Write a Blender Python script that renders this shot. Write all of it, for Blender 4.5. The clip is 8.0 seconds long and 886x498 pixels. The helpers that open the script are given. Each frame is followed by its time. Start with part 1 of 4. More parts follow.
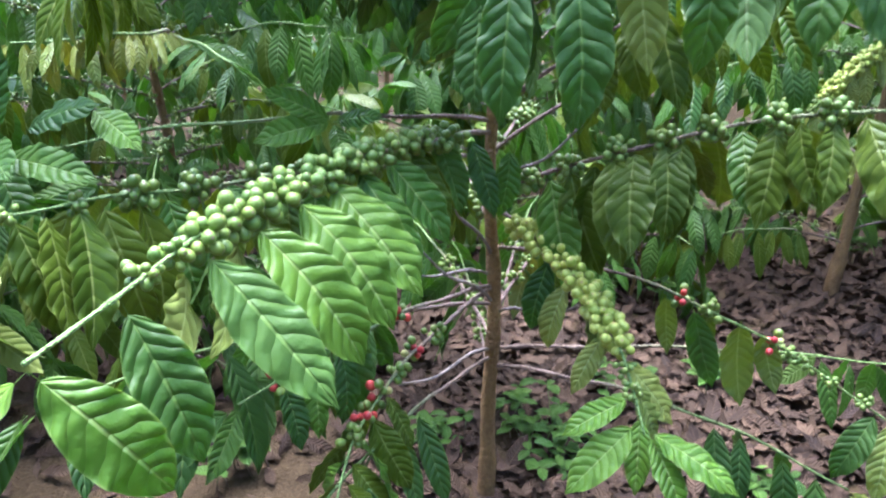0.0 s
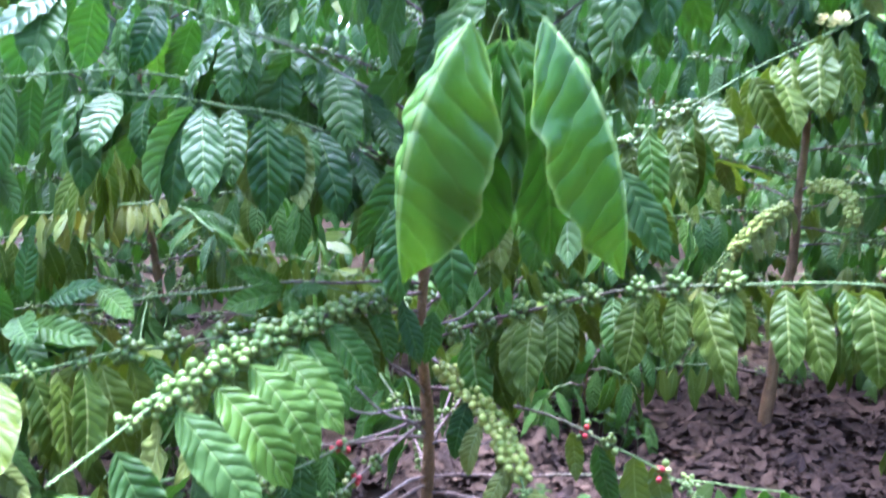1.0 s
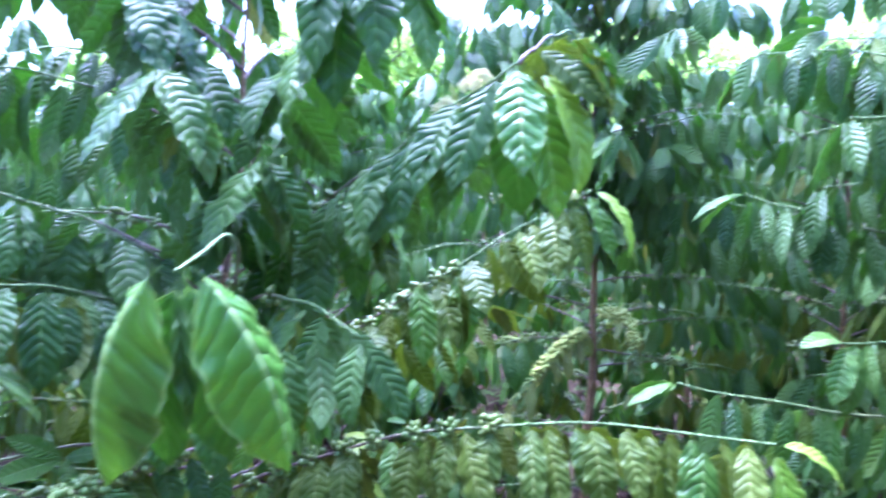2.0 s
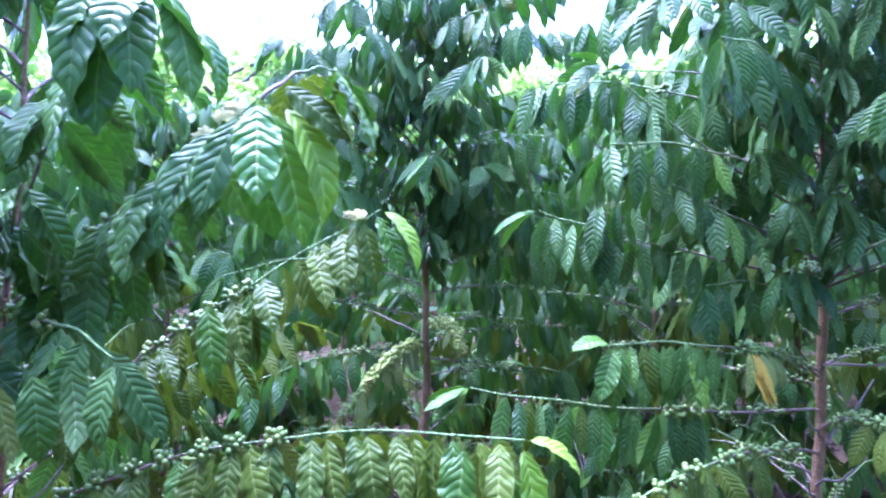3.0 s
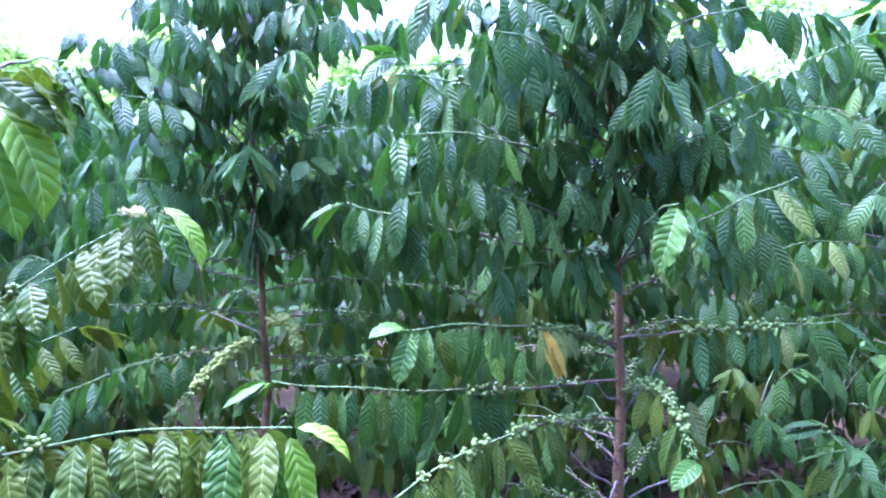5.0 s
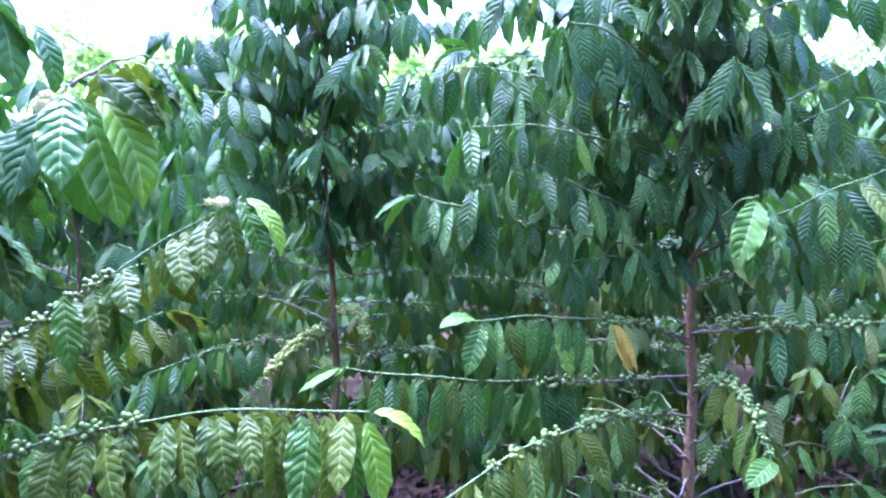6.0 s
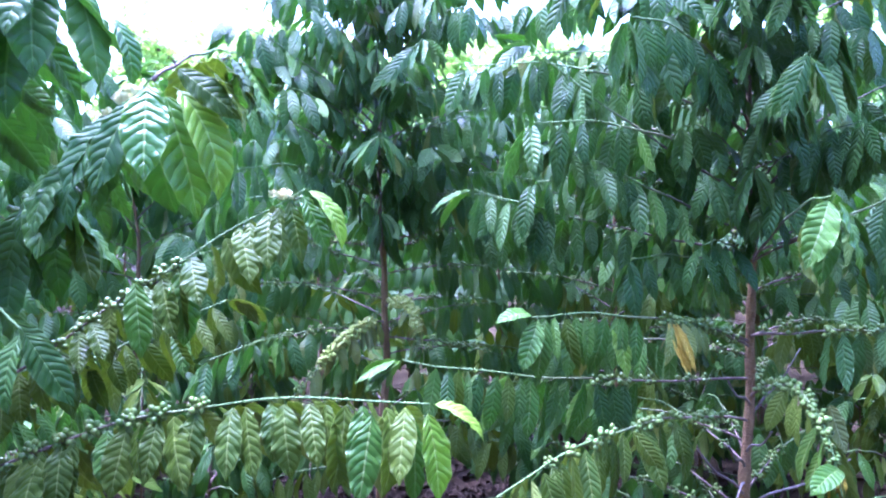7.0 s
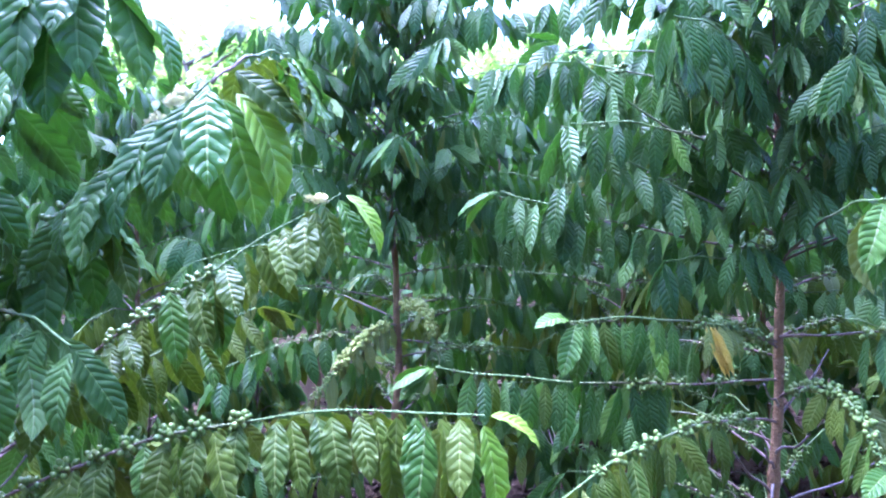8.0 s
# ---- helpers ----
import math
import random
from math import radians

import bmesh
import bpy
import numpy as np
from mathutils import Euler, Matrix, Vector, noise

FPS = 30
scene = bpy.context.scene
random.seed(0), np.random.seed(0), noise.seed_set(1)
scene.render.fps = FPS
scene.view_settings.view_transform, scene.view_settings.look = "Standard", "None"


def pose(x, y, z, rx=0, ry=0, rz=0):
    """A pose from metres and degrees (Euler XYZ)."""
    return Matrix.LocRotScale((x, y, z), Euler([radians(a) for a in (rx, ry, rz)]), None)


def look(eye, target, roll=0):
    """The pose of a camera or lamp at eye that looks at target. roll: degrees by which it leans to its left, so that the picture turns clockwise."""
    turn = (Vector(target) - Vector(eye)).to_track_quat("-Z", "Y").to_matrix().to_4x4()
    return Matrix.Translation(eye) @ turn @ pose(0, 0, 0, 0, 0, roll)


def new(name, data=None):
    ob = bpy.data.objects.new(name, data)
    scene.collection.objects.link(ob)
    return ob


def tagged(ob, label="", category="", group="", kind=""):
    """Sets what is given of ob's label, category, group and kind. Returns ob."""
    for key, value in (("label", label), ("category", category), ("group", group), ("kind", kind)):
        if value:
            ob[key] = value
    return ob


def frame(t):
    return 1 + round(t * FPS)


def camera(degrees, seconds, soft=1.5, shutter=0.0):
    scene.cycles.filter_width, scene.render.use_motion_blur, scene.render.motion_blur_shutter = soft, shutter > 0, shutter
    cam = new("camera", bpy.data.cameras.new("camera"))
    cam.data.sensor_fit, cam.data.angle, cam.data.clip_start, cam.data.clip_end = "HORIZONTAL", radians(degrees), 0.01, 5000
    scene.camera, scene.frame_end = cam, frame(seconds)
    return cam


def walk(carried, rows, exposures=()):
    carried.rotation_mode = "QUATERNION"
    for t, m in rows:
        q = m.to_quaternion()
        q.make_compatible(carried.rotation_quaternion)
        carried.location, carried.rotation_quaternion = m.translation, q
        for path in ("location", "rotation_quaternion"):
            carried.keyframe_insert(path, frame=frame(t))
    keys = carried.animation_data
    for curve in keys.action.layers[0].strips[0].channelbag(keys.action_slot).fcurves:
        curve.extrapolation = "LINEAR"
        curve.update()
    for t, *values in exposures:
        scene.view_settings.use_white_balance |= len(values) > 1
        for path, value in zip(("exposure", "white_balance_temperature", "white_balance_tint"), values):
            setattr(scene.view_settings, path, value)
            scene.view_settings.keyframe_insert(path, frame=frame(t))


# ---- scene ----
cam = camera(64.6, 8.0, 2.1, 0.35)
PATH = [
    (0, (0.007, -0.053, 1.279), (0.025, 1.821, 0.583), 0.5),
    (0.5, (0.061, -0.146, 1.314), (0.079, 1.777, 0.763), 1.0),
    (1, (0.12, -0.306, 1.414), (0.161, 1.661, 1.055), 0.8),
    (1.2, (0.11, -0.309, 1.439), (0.24, 1.67, 1.175), 1.0),
    (1.5, (0.139, -0.371, 1.485), (0.384, 1.609, 1.358), 1.1),
    (1.7, (0.192, -0.431, 1.499), (0.466, 1.549, 1.444), 0.4),
    (2, (0.273, -0.455, 1.526), (0.696, 1.499, 1.482), 0.5),
    (2.2, (0.306, -0.468, 1.55), (0.868, 1.451, 1.508), 0.6),
    (3.3, (0.527, -0.657, 1.546), (1.287, 1.193, 1.535), -0.6),
    (3.5, (0.572, -0.687, 1.547), (1.362, 1.151, 1.532), -0.8),
    (4, (0.663, -0.723, 1.538), (1.638, 1.023, 1.498), -2.2),
    (4.2, (0.685, -0.727, 1.532), (1.71, 0.99, 1.501), -2.9),
    (5.3, (0.696, -0.75, 1.515), (1.67, 0.996, 1.483), -2.4),
    (5.5, (0.685, -0.752, 1.511), (1.616, 1.017, 1.477), -2.3),
    (6, (0.661, -0.749, 1.516), (1.512, 1.061, 1.474), -2.2),
    (6.5, (0.632, -0.75, 1.52), (1.408, 1.093, 1.479), -2.1),
    (7, (0.617, -0.737, 1.517), (1.358, 1.12, 1.464), -1.2),
    (7.5, (0.575, -0.703, 1.514), (1.32, 1.152, 1.449), -0.4),
    (8, (0.49, -0.635, 1.54), (1.287, 1.198, 1.477), -1.6),
]
walk(cam, [(t, look(eye, target, roll)) for t, eye, target, roll in PATH], [(0.0, 3.75, 5150, 19), (1.0, 4.0, 4650, 33), (2.0, 3.95, 4400, 43), (3.5, 3.85, 4350, 46), (8.0, 3.87, 4350, 47)])

# ---- world and light ----
world = bpy.data.worlds.new("world")
scene.world = world
world.use_nodes = True
wn = world.node_tree.nodes
sky = wn.new("ShaderNodeTexSky")
sky.sky_type, sky.sun_disc = "NISHITA", False
sky.sun_elevation, sky.sun_rotation = radians(70), radians(340)
sky.air_density, sky.dust_density, sky.ozone_density = 1.0, 5.0, 1.0
world.node_tree.links.new(sky.outputs[0], wn["Background"].inputs[0])
wn["Background"].inputs[1].default_value = 0.12
sun = new("sun", bpy.data.lights.new("sun", "SUN"))
sun.data.energy, sun.data.angle, sun.data.color = 2.0, radians(50), (1.0, 0.97, 0.92)
sun.matrix_world = look((0, 0, 0), (-math.sin(radians(340)), -math.cos(radians(340)), -math.tan(radians(70))))


# ---- materials ----
class Nodes:
    """A short hand for node materials."""

    def __init__(self, name):
        self.mat = bpy.data.materials.new(name)
        self.mat.use_nodes = True
        self.tree = self.mat.node_tree
        self.out = self.tree.nodes["Material Output"]
        self.bsdf = self.tree.nodes["Principled BSDF"]

    def set(self, socket, value):
        if hasattr(value, "is_linked"):
            self.tree.links.new(value, socket)
        else:
            socket.default_value = value

    def add(self, kind, **inputs):
        n = self.tree.nodes.new(kind)
        for k, v in inputs.items():
            self.set(n.inputs[int(k[1:])] if k[1:].isdigit() else n.inputs[k.replace("_", " ")], v)
        return n

    def math(self, op, a, b=0.0, c=0.0):
        n = self.add("ShaderNodeMath", i0=a, i1=b, i2=c)
        n.operation = op
        return n.outputs[0]

    def mix(self, fac, a, b):
        n = self.tree.nodes.new("ShaderNodeMix")
        n.data_type = "RGBA"
        self.set(n.inputs[0], fac), self.set(n.inputs[6], a), self.set(n.inputs[7], b)
        return n.outputs[2]

    def range(self, v, a, b, c, d):
        return self.add("ShaderNodeMapRange", i0=v, i1=a, i2=b, i3=c, i4=d).outputs[0]

    def noise(self, scale, detail=3.0, vector=None, w=None):
        n = self.add("ShaderNodeTexNoise", Scale=scale, Detail=detail)
        if vector is not None:
            self.set(n.inputs["Vector"], vector)
        if w is not None:
            n.noise_dimensions = "4D"
            self.set(n.inputs["W"], w)
        return n.outputs[0]

    def chance(self):
        """One random number for each object and each loose piece."""
        o = self.add("ShaderNodeObjectInfo").outputs["Random"]
        g = self.add("ShaderNodeNewGeometry").outputs["Random Per Island"]
        return self.math("FRACT", self.math("ADD", o, g))

    def bump(self, height, strength, distance):
        n = self.add("ShaderNodeBump", Strength=strength, Distance=distance, Height=height)
        self.set(self.bsdf.inputs["Normal"], n.outputs[0])
        return n.outputs[0]


def rgb(r, g, b):
    return (r, g, b, 1)


def leaf_material(name, dark, light, vein, rough, translucent, through_colour, relief, spots=None, veins=10.0, gloss=0.3):
    n = Nodes(name)
    uv = n.add("ShaderNodeSeparateXYZ", i0=n.add("ShaderNodeTexCoord").outputs["UV"])
    a = n.math("ABSOLUTE", n.math("MULTIPLY_ADD", uv.outputs[0], 2.0, -1.0))
    v = uv.outputs[1]
    r = n.chance()
    place = n.add("ShaderNodeTexCoord").outputs["Object"]
    blotch = n.noise(14.0, 3.0, place, n.math("MULTIPLY", r, 40.0))
    grain = n.noise(160.0, 2.0, place)
    phase = n.math("SUBTRACT", n.math("MULTIPLY", v, veins), n.math("MULTIPLY", n.math("MULTIPLY_ADD", a, 0.5, 1.0), a))
    phase = n.math("ADD", phase, n.math("MULTIPLY", n.noise(5.0, 2.0, place, n.math("MULTIPLY", r, 9.0)), 1.3))
    wave = n.math("ABSOLUTE", n.math("SINE", n.math("MULTIPLY", phase, math.pi)))
    line = n.range(wave, 0.02, 0.16, 1.0, 0.0)
    rib = n.range(a, 0.025, 0.075, 1.0, 0.0)
    lines = n.math("MAXIMUM", n.math("MULTIPLY", rib, 1.25), n.math("MULTIPLY", line, 0.2))
    tone = n.math("ADD", n.math("MULTIPLY", r, 0.7), n.math("MULTIPLY", blotch, 0.5))
    colour = n.mix(n.range(tone, 0.2, 1.0, 0.0, 1.0), rgb(*dark), rgb(*light))
    colour = n.mix(n.math("MULTIPLY", grain, 0.25), colour, rgb(*dark))
    if spots:
        colour = n.mix(n.range(n.noise(30.0, 4.0, place, r), 0.6, 0.72, 0.0, 0.8), colour, rgb(*spots))
    colour = n.mix(n.math("MULTIPLY", lines, 0.7), colour, rgb(*vein))
    colour = n.mix(n.range(a, 0.93, 0.985, 0.0, 0.55), colour, rgb(*vein))
    n.set(n.bsdf.inputs["Base Color"], colour)
    n.set(n.bsdf.inputs["Roughness"], n.range(blotch, 0.3, 0.7, rough - 0.06, rough + 0.1))
    n.set(n.bsdf.inputs["Specular IOR Level"], gloss)
    height = n.math("ADD", n.math("POWER", wave, 0.85), n.math("MULTIPLY", grain, 0.12))
    height = n.math("SUBTRACT", height, n.math("MULTIPLY", rib, 0.5))
    normal = n.bump(n.math("MULTIPLY", height, n.range(blotch, 0.3, 0.7, 0.65, 1.15)), relief, 0.0029)
    t = n.add("ShaderNodeBsdfTranslucent", Color=rgb(*through_colour), Normal=normal)
    m = n.add("ShaderNodeMixShader", i0=translucent, i1=n.bsdf.outputs[0], i2=t.outputs[0])
    n.tree.links.new(m.outputs[0], n.out.inputs[0])
    return n.mat


LEAF_TOP = leaf_material("leaf_top", (0.024, 0.062, 0.014), (0.08, 0.148, 0.025), (0.14, 0.22, 0.05), 0.35, 0.36, (0.24, 0.42, 0.05), 0.85, gloss=0.15)
LEAF_UNDER = leaf_material("leaf_under", (0.095, 0.17, 0.04), (0.175, 0.26, 0.062), (0.27, 0.35, 0.12), 0.5, 0.3, (0.22, 0.43, 0.05), 0.8, gloss=0.2)
YOUNG_TOP = leaf_material("young_leaf_top", (0.045, 0.125, 0.012), (0.125, 0.235, 0.018), (0.34, 0.44, 0.11), 0.32, 0.3, (0.42, 0.6, 0.04), 0.9, gloss=0.32)
YOUNG_UNDER = leaf_material("young_leaf_under", (0.16, 0.28, 0.05), (0.26, 0.38, 0.08), (0.34, 0.44, 0.16), 0.5, 0.35, (0.35, 0.6, 0.08), 0.6)
YELLOW_TOP = leaf_material("yellowing_leaf_top", (0.11, 0.18, 0.028), (0.27, 0.29, 0.048), (0.34, 0.38, 0.12), 0.42, 0.3, (0.5, 0.5, 0.06), 0.7, (0.2, 0.1, 0.03))
YELLOW_UNDER = leaf_material("yellowing_leaf_under", (0.18, 0.24, 0.06), (0.34, 0.36, 0.1), (0.42, 0.45, 0.2), 0.55, 0.3, (0.5, 0.5, 0.1), 0.6, (0.22, 0.12, 0.05))
DEAD = leaf_material("dead_leaf", (0.018, 0.012, 0.009), (0.085, 0.054, 0.032), (0.08, 0.052, 0.03), 0.75, 0.05, (0.2, 0.1, 0.04), 0.8, (0.04, 0.024, 0.022), gloss=0.1)
FAR_TOP = leaf_material("shade_tree_leaf", (0.10, 0.2, 0.03), (0.3, 0.42, 0.08), (0.3, 0.4, 0.1), 0.5, 0.4, (0.5, 0.7, 0.12), 0.3)
FRESH_TOP = leaf_material("fresh_leaf_top", (0.042, 0.108, 0.012), (0.115, 0.205, 0.02), (0.24, 0.32, 0.08), 0.34, 0.28, (0.3, 0.48, 0.04), 0.8, gloss=0.2)
SUNNY_TOP = leaf_material("sunny_leaf_top", (0.032, 0.066, 0.006), (0.09, 0.124, 0.01), (0.2, 0.24, 0.05), 0.38, 0.28, (0.3, 0.39, 0.022), 0.6, gloss=0.12)
SUNNY_UNDER = leaf_material("sunny_leaf_under", (0.12, 0.165, 0.028), (0.21, 0.245, 0.045), (0.31, 0.36, 0.1), 0.5, 0.34, (0.36, 0.46, 0.04), 0.6, gloss=0.2)
GOLD_TOP = leaf_material("gold_leaf_top", (0.36, 0.28, 0.02), (0.6, 0.42, 0.03), (0.6, 0.5, 0.12), 0.45, 0.3, (0.7, 0.5, 0.06), 0.7, (0.25, 0.12, 0.03))
GOLD_UNDER = leaf_material("gold_leaf_under", (0.4, 0.34, 0.08), (0.6, 0.46, 0.12), (0.6, 0.52, 0.2), 0.55, 0.3, (0.7, 0.5, 0.1), 0.6, (0.25, 0.12, 0.05))
LIME_TOP = leaf_material("lime_leaf_top", (0.1, 0.2, 0.012), (0.2, 0.3, 0.02), (0.38, 0.46, 0.1), 0.34, 0.34, (0.55, 0.7, 0.04), 0.7, gloss=0.25)
SPECIES = {"lime": (LIME_TOP, YOUNG_UNDER), "fresh": (FRESH_TOP, LEAF_UNDER), "gold": (GOLD_TOP, GOLD_UNDER), "mature": (LEAF_TOP, LEAF_UNDER), "sunny": (SUNNY_TOP, SUNNY_UNDER), "young": (YOUNG_TOP, YOUNG_UNDER), "yellow": (YELLOW_TOP, YELLOW_UNDER)}


def bark(name, dark, light, tip=None):
    n = Nodes(name)
    place = n.add("ShaderNodeTexCoord").outputs["Object"]
    big, fine = n.noise(18.0, 4.0, place), n.noise(140.0, 4.0, place)
    colour = n.mix(n.range(n.math("ADD", n.math("MULTIPLY", big, 0.6), n.math("MULTIPLY", fine, 0.5)), 0.35, 0.75, 0.0, 1.0), rgb(*dark), rgb(*light))
    if tip:
        v = n.add("ShaderNodeSeparateXYZ", i0=n.add("ShaderNodeTexCoord").outputs["UV"]).outputs[1]
        colour = n.mix(n.range(n.math("ADD", v, n.math("MULTIPLY", big, 0.2)), 0.4, 0.75, 0.0, 1.0), colour, rgb(*tip))
    n.set(n.bsdf.inputs["Base Color"], colour)
    n.set(n.bsdf.inputs["Roughness"], 0.75)
    n.bump(n.math("ADD", big, n.math("MULTIPLY", fine, 0.8)), 0.9, 0.012)
    return n.mat


TRUNK = bark("trunk_bark", (0.12, 0.062, 0.02), (0.28, 0.165, 0.055))
TWIG = bark("branch_bark", (0.10, 0.06, 0.045), (0.24, 0.17, 0.12), (0.14, 0.22, 0.05))
DRY = bark("dry_twig", (0.13, 0.10, 0.085), (0.3, 0.24, 0.2))
GREY_BARK = bark("shade_tree_bark", (0.08, 0.06, 0.045), (0.2, 0.16, 0.12))


def berry_material(name, dark, light, cap):
    n = Nodes(name)
    v = n.add("ShaderNodeSeparateXYZ", i0=n.add("ShaderNodeTexCoord").outputs["UV"]).outputs[1]
    r = n.chance()
    colour = n.mix(r, rgb(*dark), rgb(*light))
    spot = n.noise(220.0, 2.0, n.add("ShaderNodeTexCoord").outputs["Object"])
    colour = n.mix(n.math("MULTIPLY", spot, 0.3), colour, rgb(*dark))
    colour = n.mix(n.range(v, 0.88, 0.95, 0.0, 1.0), colour, rgb(*cap))
    n.set(n.bsdf.inputs["Base Color"], colour)
    n.set(n.bsdf.inputs["Roughness"], 0.42)
    n.set(n.bsdf.inputs["Specular IOR Level"], 0.35)
    n.bump(spot, 0.15, 0.001)
    return n.mat


GREEN_BERRY = berry_material("green_berry", (0.08, 0.142, 0.02), (0.175, 0.23, 0.036), (0.16, 0.13, 0.06))
RED_BERRY = berry_material("red_berry", (0.36, 0.02, 0.028), (0.5, 0.07, 0.045), (0.2, 0.06, 0.03))
# yellow-green, with the colour lightened so that the shaded bunches look lit
LIT_LIME_BERRY = berry_material("lit_yellow_green_berry", (0.24, 0.3, 0.04), (0.4, 0.42, 0.08), (0.25, 0.18, 0.06))
PALE_BERRY = berry_material("pale_berry", (0.4, 0.42, 0.12), (0.55, 0.46, 0.16), (0.25, 0.16, 0.06))


def petal_material():
    n = Nodes("flower_petal")
    g = n.noise(90.0, 2.0, n.add("ShaderNodeTexCoord").outputs["Object"])
    n.set(n.bsdf.inputs["Base Color"], n.mix(g, rgb(0.7, 0.66, 0.3), rgb(0.82, 0.8, 0.52)))
    n.set(n.bsdf.inputs["Roughness"], 0.6)
    return n.mat


PETAL = petal_material()


def soil_material():
    n = Nodes("soil")
    place = n.add("ShaderNodeTexCoord").outputs["Object"]
    wide, mid, fine = n.noise(0.9, 4.0, place), n.noise(9.0, 6.0, place), n.noise(120.0, 5.0, place)
    colour = n.mix(n.range(mid, 0.3, 0.7, 0.0, 1.0), rgb(0.02, 0.013, 0.007), rgb(0.05, 0.034, 0.016))
    colour = n.mix(n.range(wide, 0.4, 0.65, 0.0, 0.6), colour, rgb(0.05, 0.033, 0.016))
    colour = n.mix(n.range(fine, 0.45, 0.75, 0.0, 0.5), colour, rgb(0.1, 0.07, 0.034))
    n.set(n.bsdf.inputs["Base Color"], colour)
    n.set(n.bsdf.inputs["Roughness"], 0.92)
    n.set(n.bsdf.inputs["Specular IOR Level"], 0.1)
    n.bump(n.math("ADD", mid, n.math("MULTIPLY", fine, 0.5)), 0.8, 0.03)
    return n.mat


SOIL = soil_material()


# ---- mesh building ----
def mesh_from(name, verts, faces, mats, mat_index=None, uv=None, smooth=True):
    """A mesh from numpy arrays: verts n x 3, faces m x 4 or m x 3, uv per vertex."""
    me = bpy.data.meshes.new(name)
    verts, faces = np.asarray(verts, np.float32), np.asarray(faces, np.int32)
    k = faces.shape[1]
    me.vertices.add(len(verts))
    me.vertices.foreach_set("co", verts.ravel())
    me.loops.add(faces.size)
    me.loops.foreach_set("vertex_index", faces.ravel())
    me.polygons.add(len(faces))
    me.polygons.foreach_set("loop_start", np.arange(0, faces.size, k, dtype=np.int32))
    me.polygons.foreach_set("loop_total", np.full(len(faces), k, np.int32))
    for m in mats:
        me.materials.append(m)
    if mat_index is not None:
        me.polygons.foreach_set("material_index", np.asarray(mat_index, np.int32))
    me.polygons.foreach_set("use_smooth", np.full(len(faces), smooth))
    if uv is not None:
        layer = me.uv_layers.new(name="UVMap")
        layer.data.foreach_set("uv", np.asarray(uv, np.float32)[faces.ravel()].ravel())
    me.update(calc_edges=True)
    return me


def leaf_template(seed, length, width, rows, cols, relief, bend, fold, wave, one_sided=False, ease=1.3):
    """A coffee leaf: base at the origin, growing along +Y, its upper face to +Z, with an upper and a lower skin."""
    rng = np.random.default_rng(seed)
    v = np.linspace(0, 1, rows + 1)
    u = np.linspace(-1, 1, cols + 1)
    s = np.clip((v - 0.07) / 0.93, 0, 1)
    half = 0.5 * width * np.sin(np.pi * s ** 0.95) ** 0.66 * (1 - 0.12 * s)
    tip = np.clip((s - 0.8) / 0.2, 0, 1)
    half = np.maximum(half * (1 - 0.55 * tip * tip * (3 - 2 * tip)), 0.0014)
    turn = np.radians(bend) * v ** ease
    step = length / rows
    cy = np.concatenate([[0], np.cumsum(np.cos(turn[:-1]) * step)])
    cz = np.concatenate([[0], -np.cumsum(np.sin(turn[:-1]) * step)])
    side = 0.010 * np.sin(v * 3 + rng.uniform(0, 6)) * rng.uniform(-1, 1)
    U, V = np.meshgrid(u, v)
    A = np.abs(U)
    H = half[:, None]
    ph = rng.uniform(0, 6.28, 4)
    phase = V * 10.0 - A * (1.0 + 0.5 * A)
    up = np.abs(np.sin(np.pi * phase)) ** 0.9 * relief * np.minimum(1, A * 3) * (H / (0.5 * width))
    edge = 1.2 * wave * A ** 2 * np.where(U > 0, np.sin(V * 22 + ph[0]) + 0.6 * np.sin(V * 39 + ph[1]), np.sin(V * 20 + ph[2]) + 0.6 * np.sin(V * 41 + ph[3])) * np.minimum(1, H / (0.3 * width))
    lift = np.tan(np.radians(fold)) * H * A + up + edge
    X = U * H * math.cos(math.radians(fold)) + side[:, None]
    T = np.radians(bend) * V ** ease
    Y = cy[:, None] + lift * np.sin(T)
    Z = cz[:, None] + lift * np.cos(T)
    top = np.stack([X, Y, Z], -1).reshape(-1, 3)
    i = np.arange(rows)[:, None] * (cols + 1) + np.arange(cols)[None, :]
    quads = np.stack([i, i + 1, i + cols + 2, i + cols + 1], -1).reshape(-1, 4)
    uv = np.stack([(U + 1) / 2, V], -1).reshape(-1, 2)
    if one_sided:
        return top, quads, np.zeros(len(quads), int), uv
    low = top.copy()
    low[:, 1] -= (0.0022 * np.sin(T)).ravel()
    low[:, 2] -= (0.0022 * np.cos(T)).ravel()
    n = len(top)
    return np.vstack([top, low]), np.vstack([quads, quads[:, [0, 3, 2, 1]] + n]), np.repeat([0, 1], len(quads)), np.vstack([uv, uv])


def leaf_set(rows, cols, relief, count, seed, slim=0.37, broad=0.46, wave=0.018):
    rng = random.Random(seed)
    made = []
    for k in range(count):
        made.append(leaf_template(seed + k, 1.0, rng.uniform(slim, broad), rows, cols, relief, rng.uniform(12, 58), rng.uniform(-8, 20), wave * rng.uniform(0.6, 1.3)))
    return made


FINE = leaf_set(44, 8, 0.002, 7, 100, 0.34, 0.43, 0.014)
# two more with the halves folded down from the midrib
FINE += [leaf_template(150 + k, 1.0, 0.55 - 0.07 * k, 44, 8, 0.006, 74, -30, 0.012, ease=0.6) for k in range(2)]
# and one that arches over
FINE += [leaf_template(160, 1.0, 0.42, 44, 8, 0.004, 78, 8, 0.008, ease=0.75)]
COARSE = leaf_set(18, 4, 0.0, 8, 200, 0.28, 0.37, 0.008)
SPARSE = leaf_set(5, 2, 0.0, 6, 300)
LEAF_MESH = {}


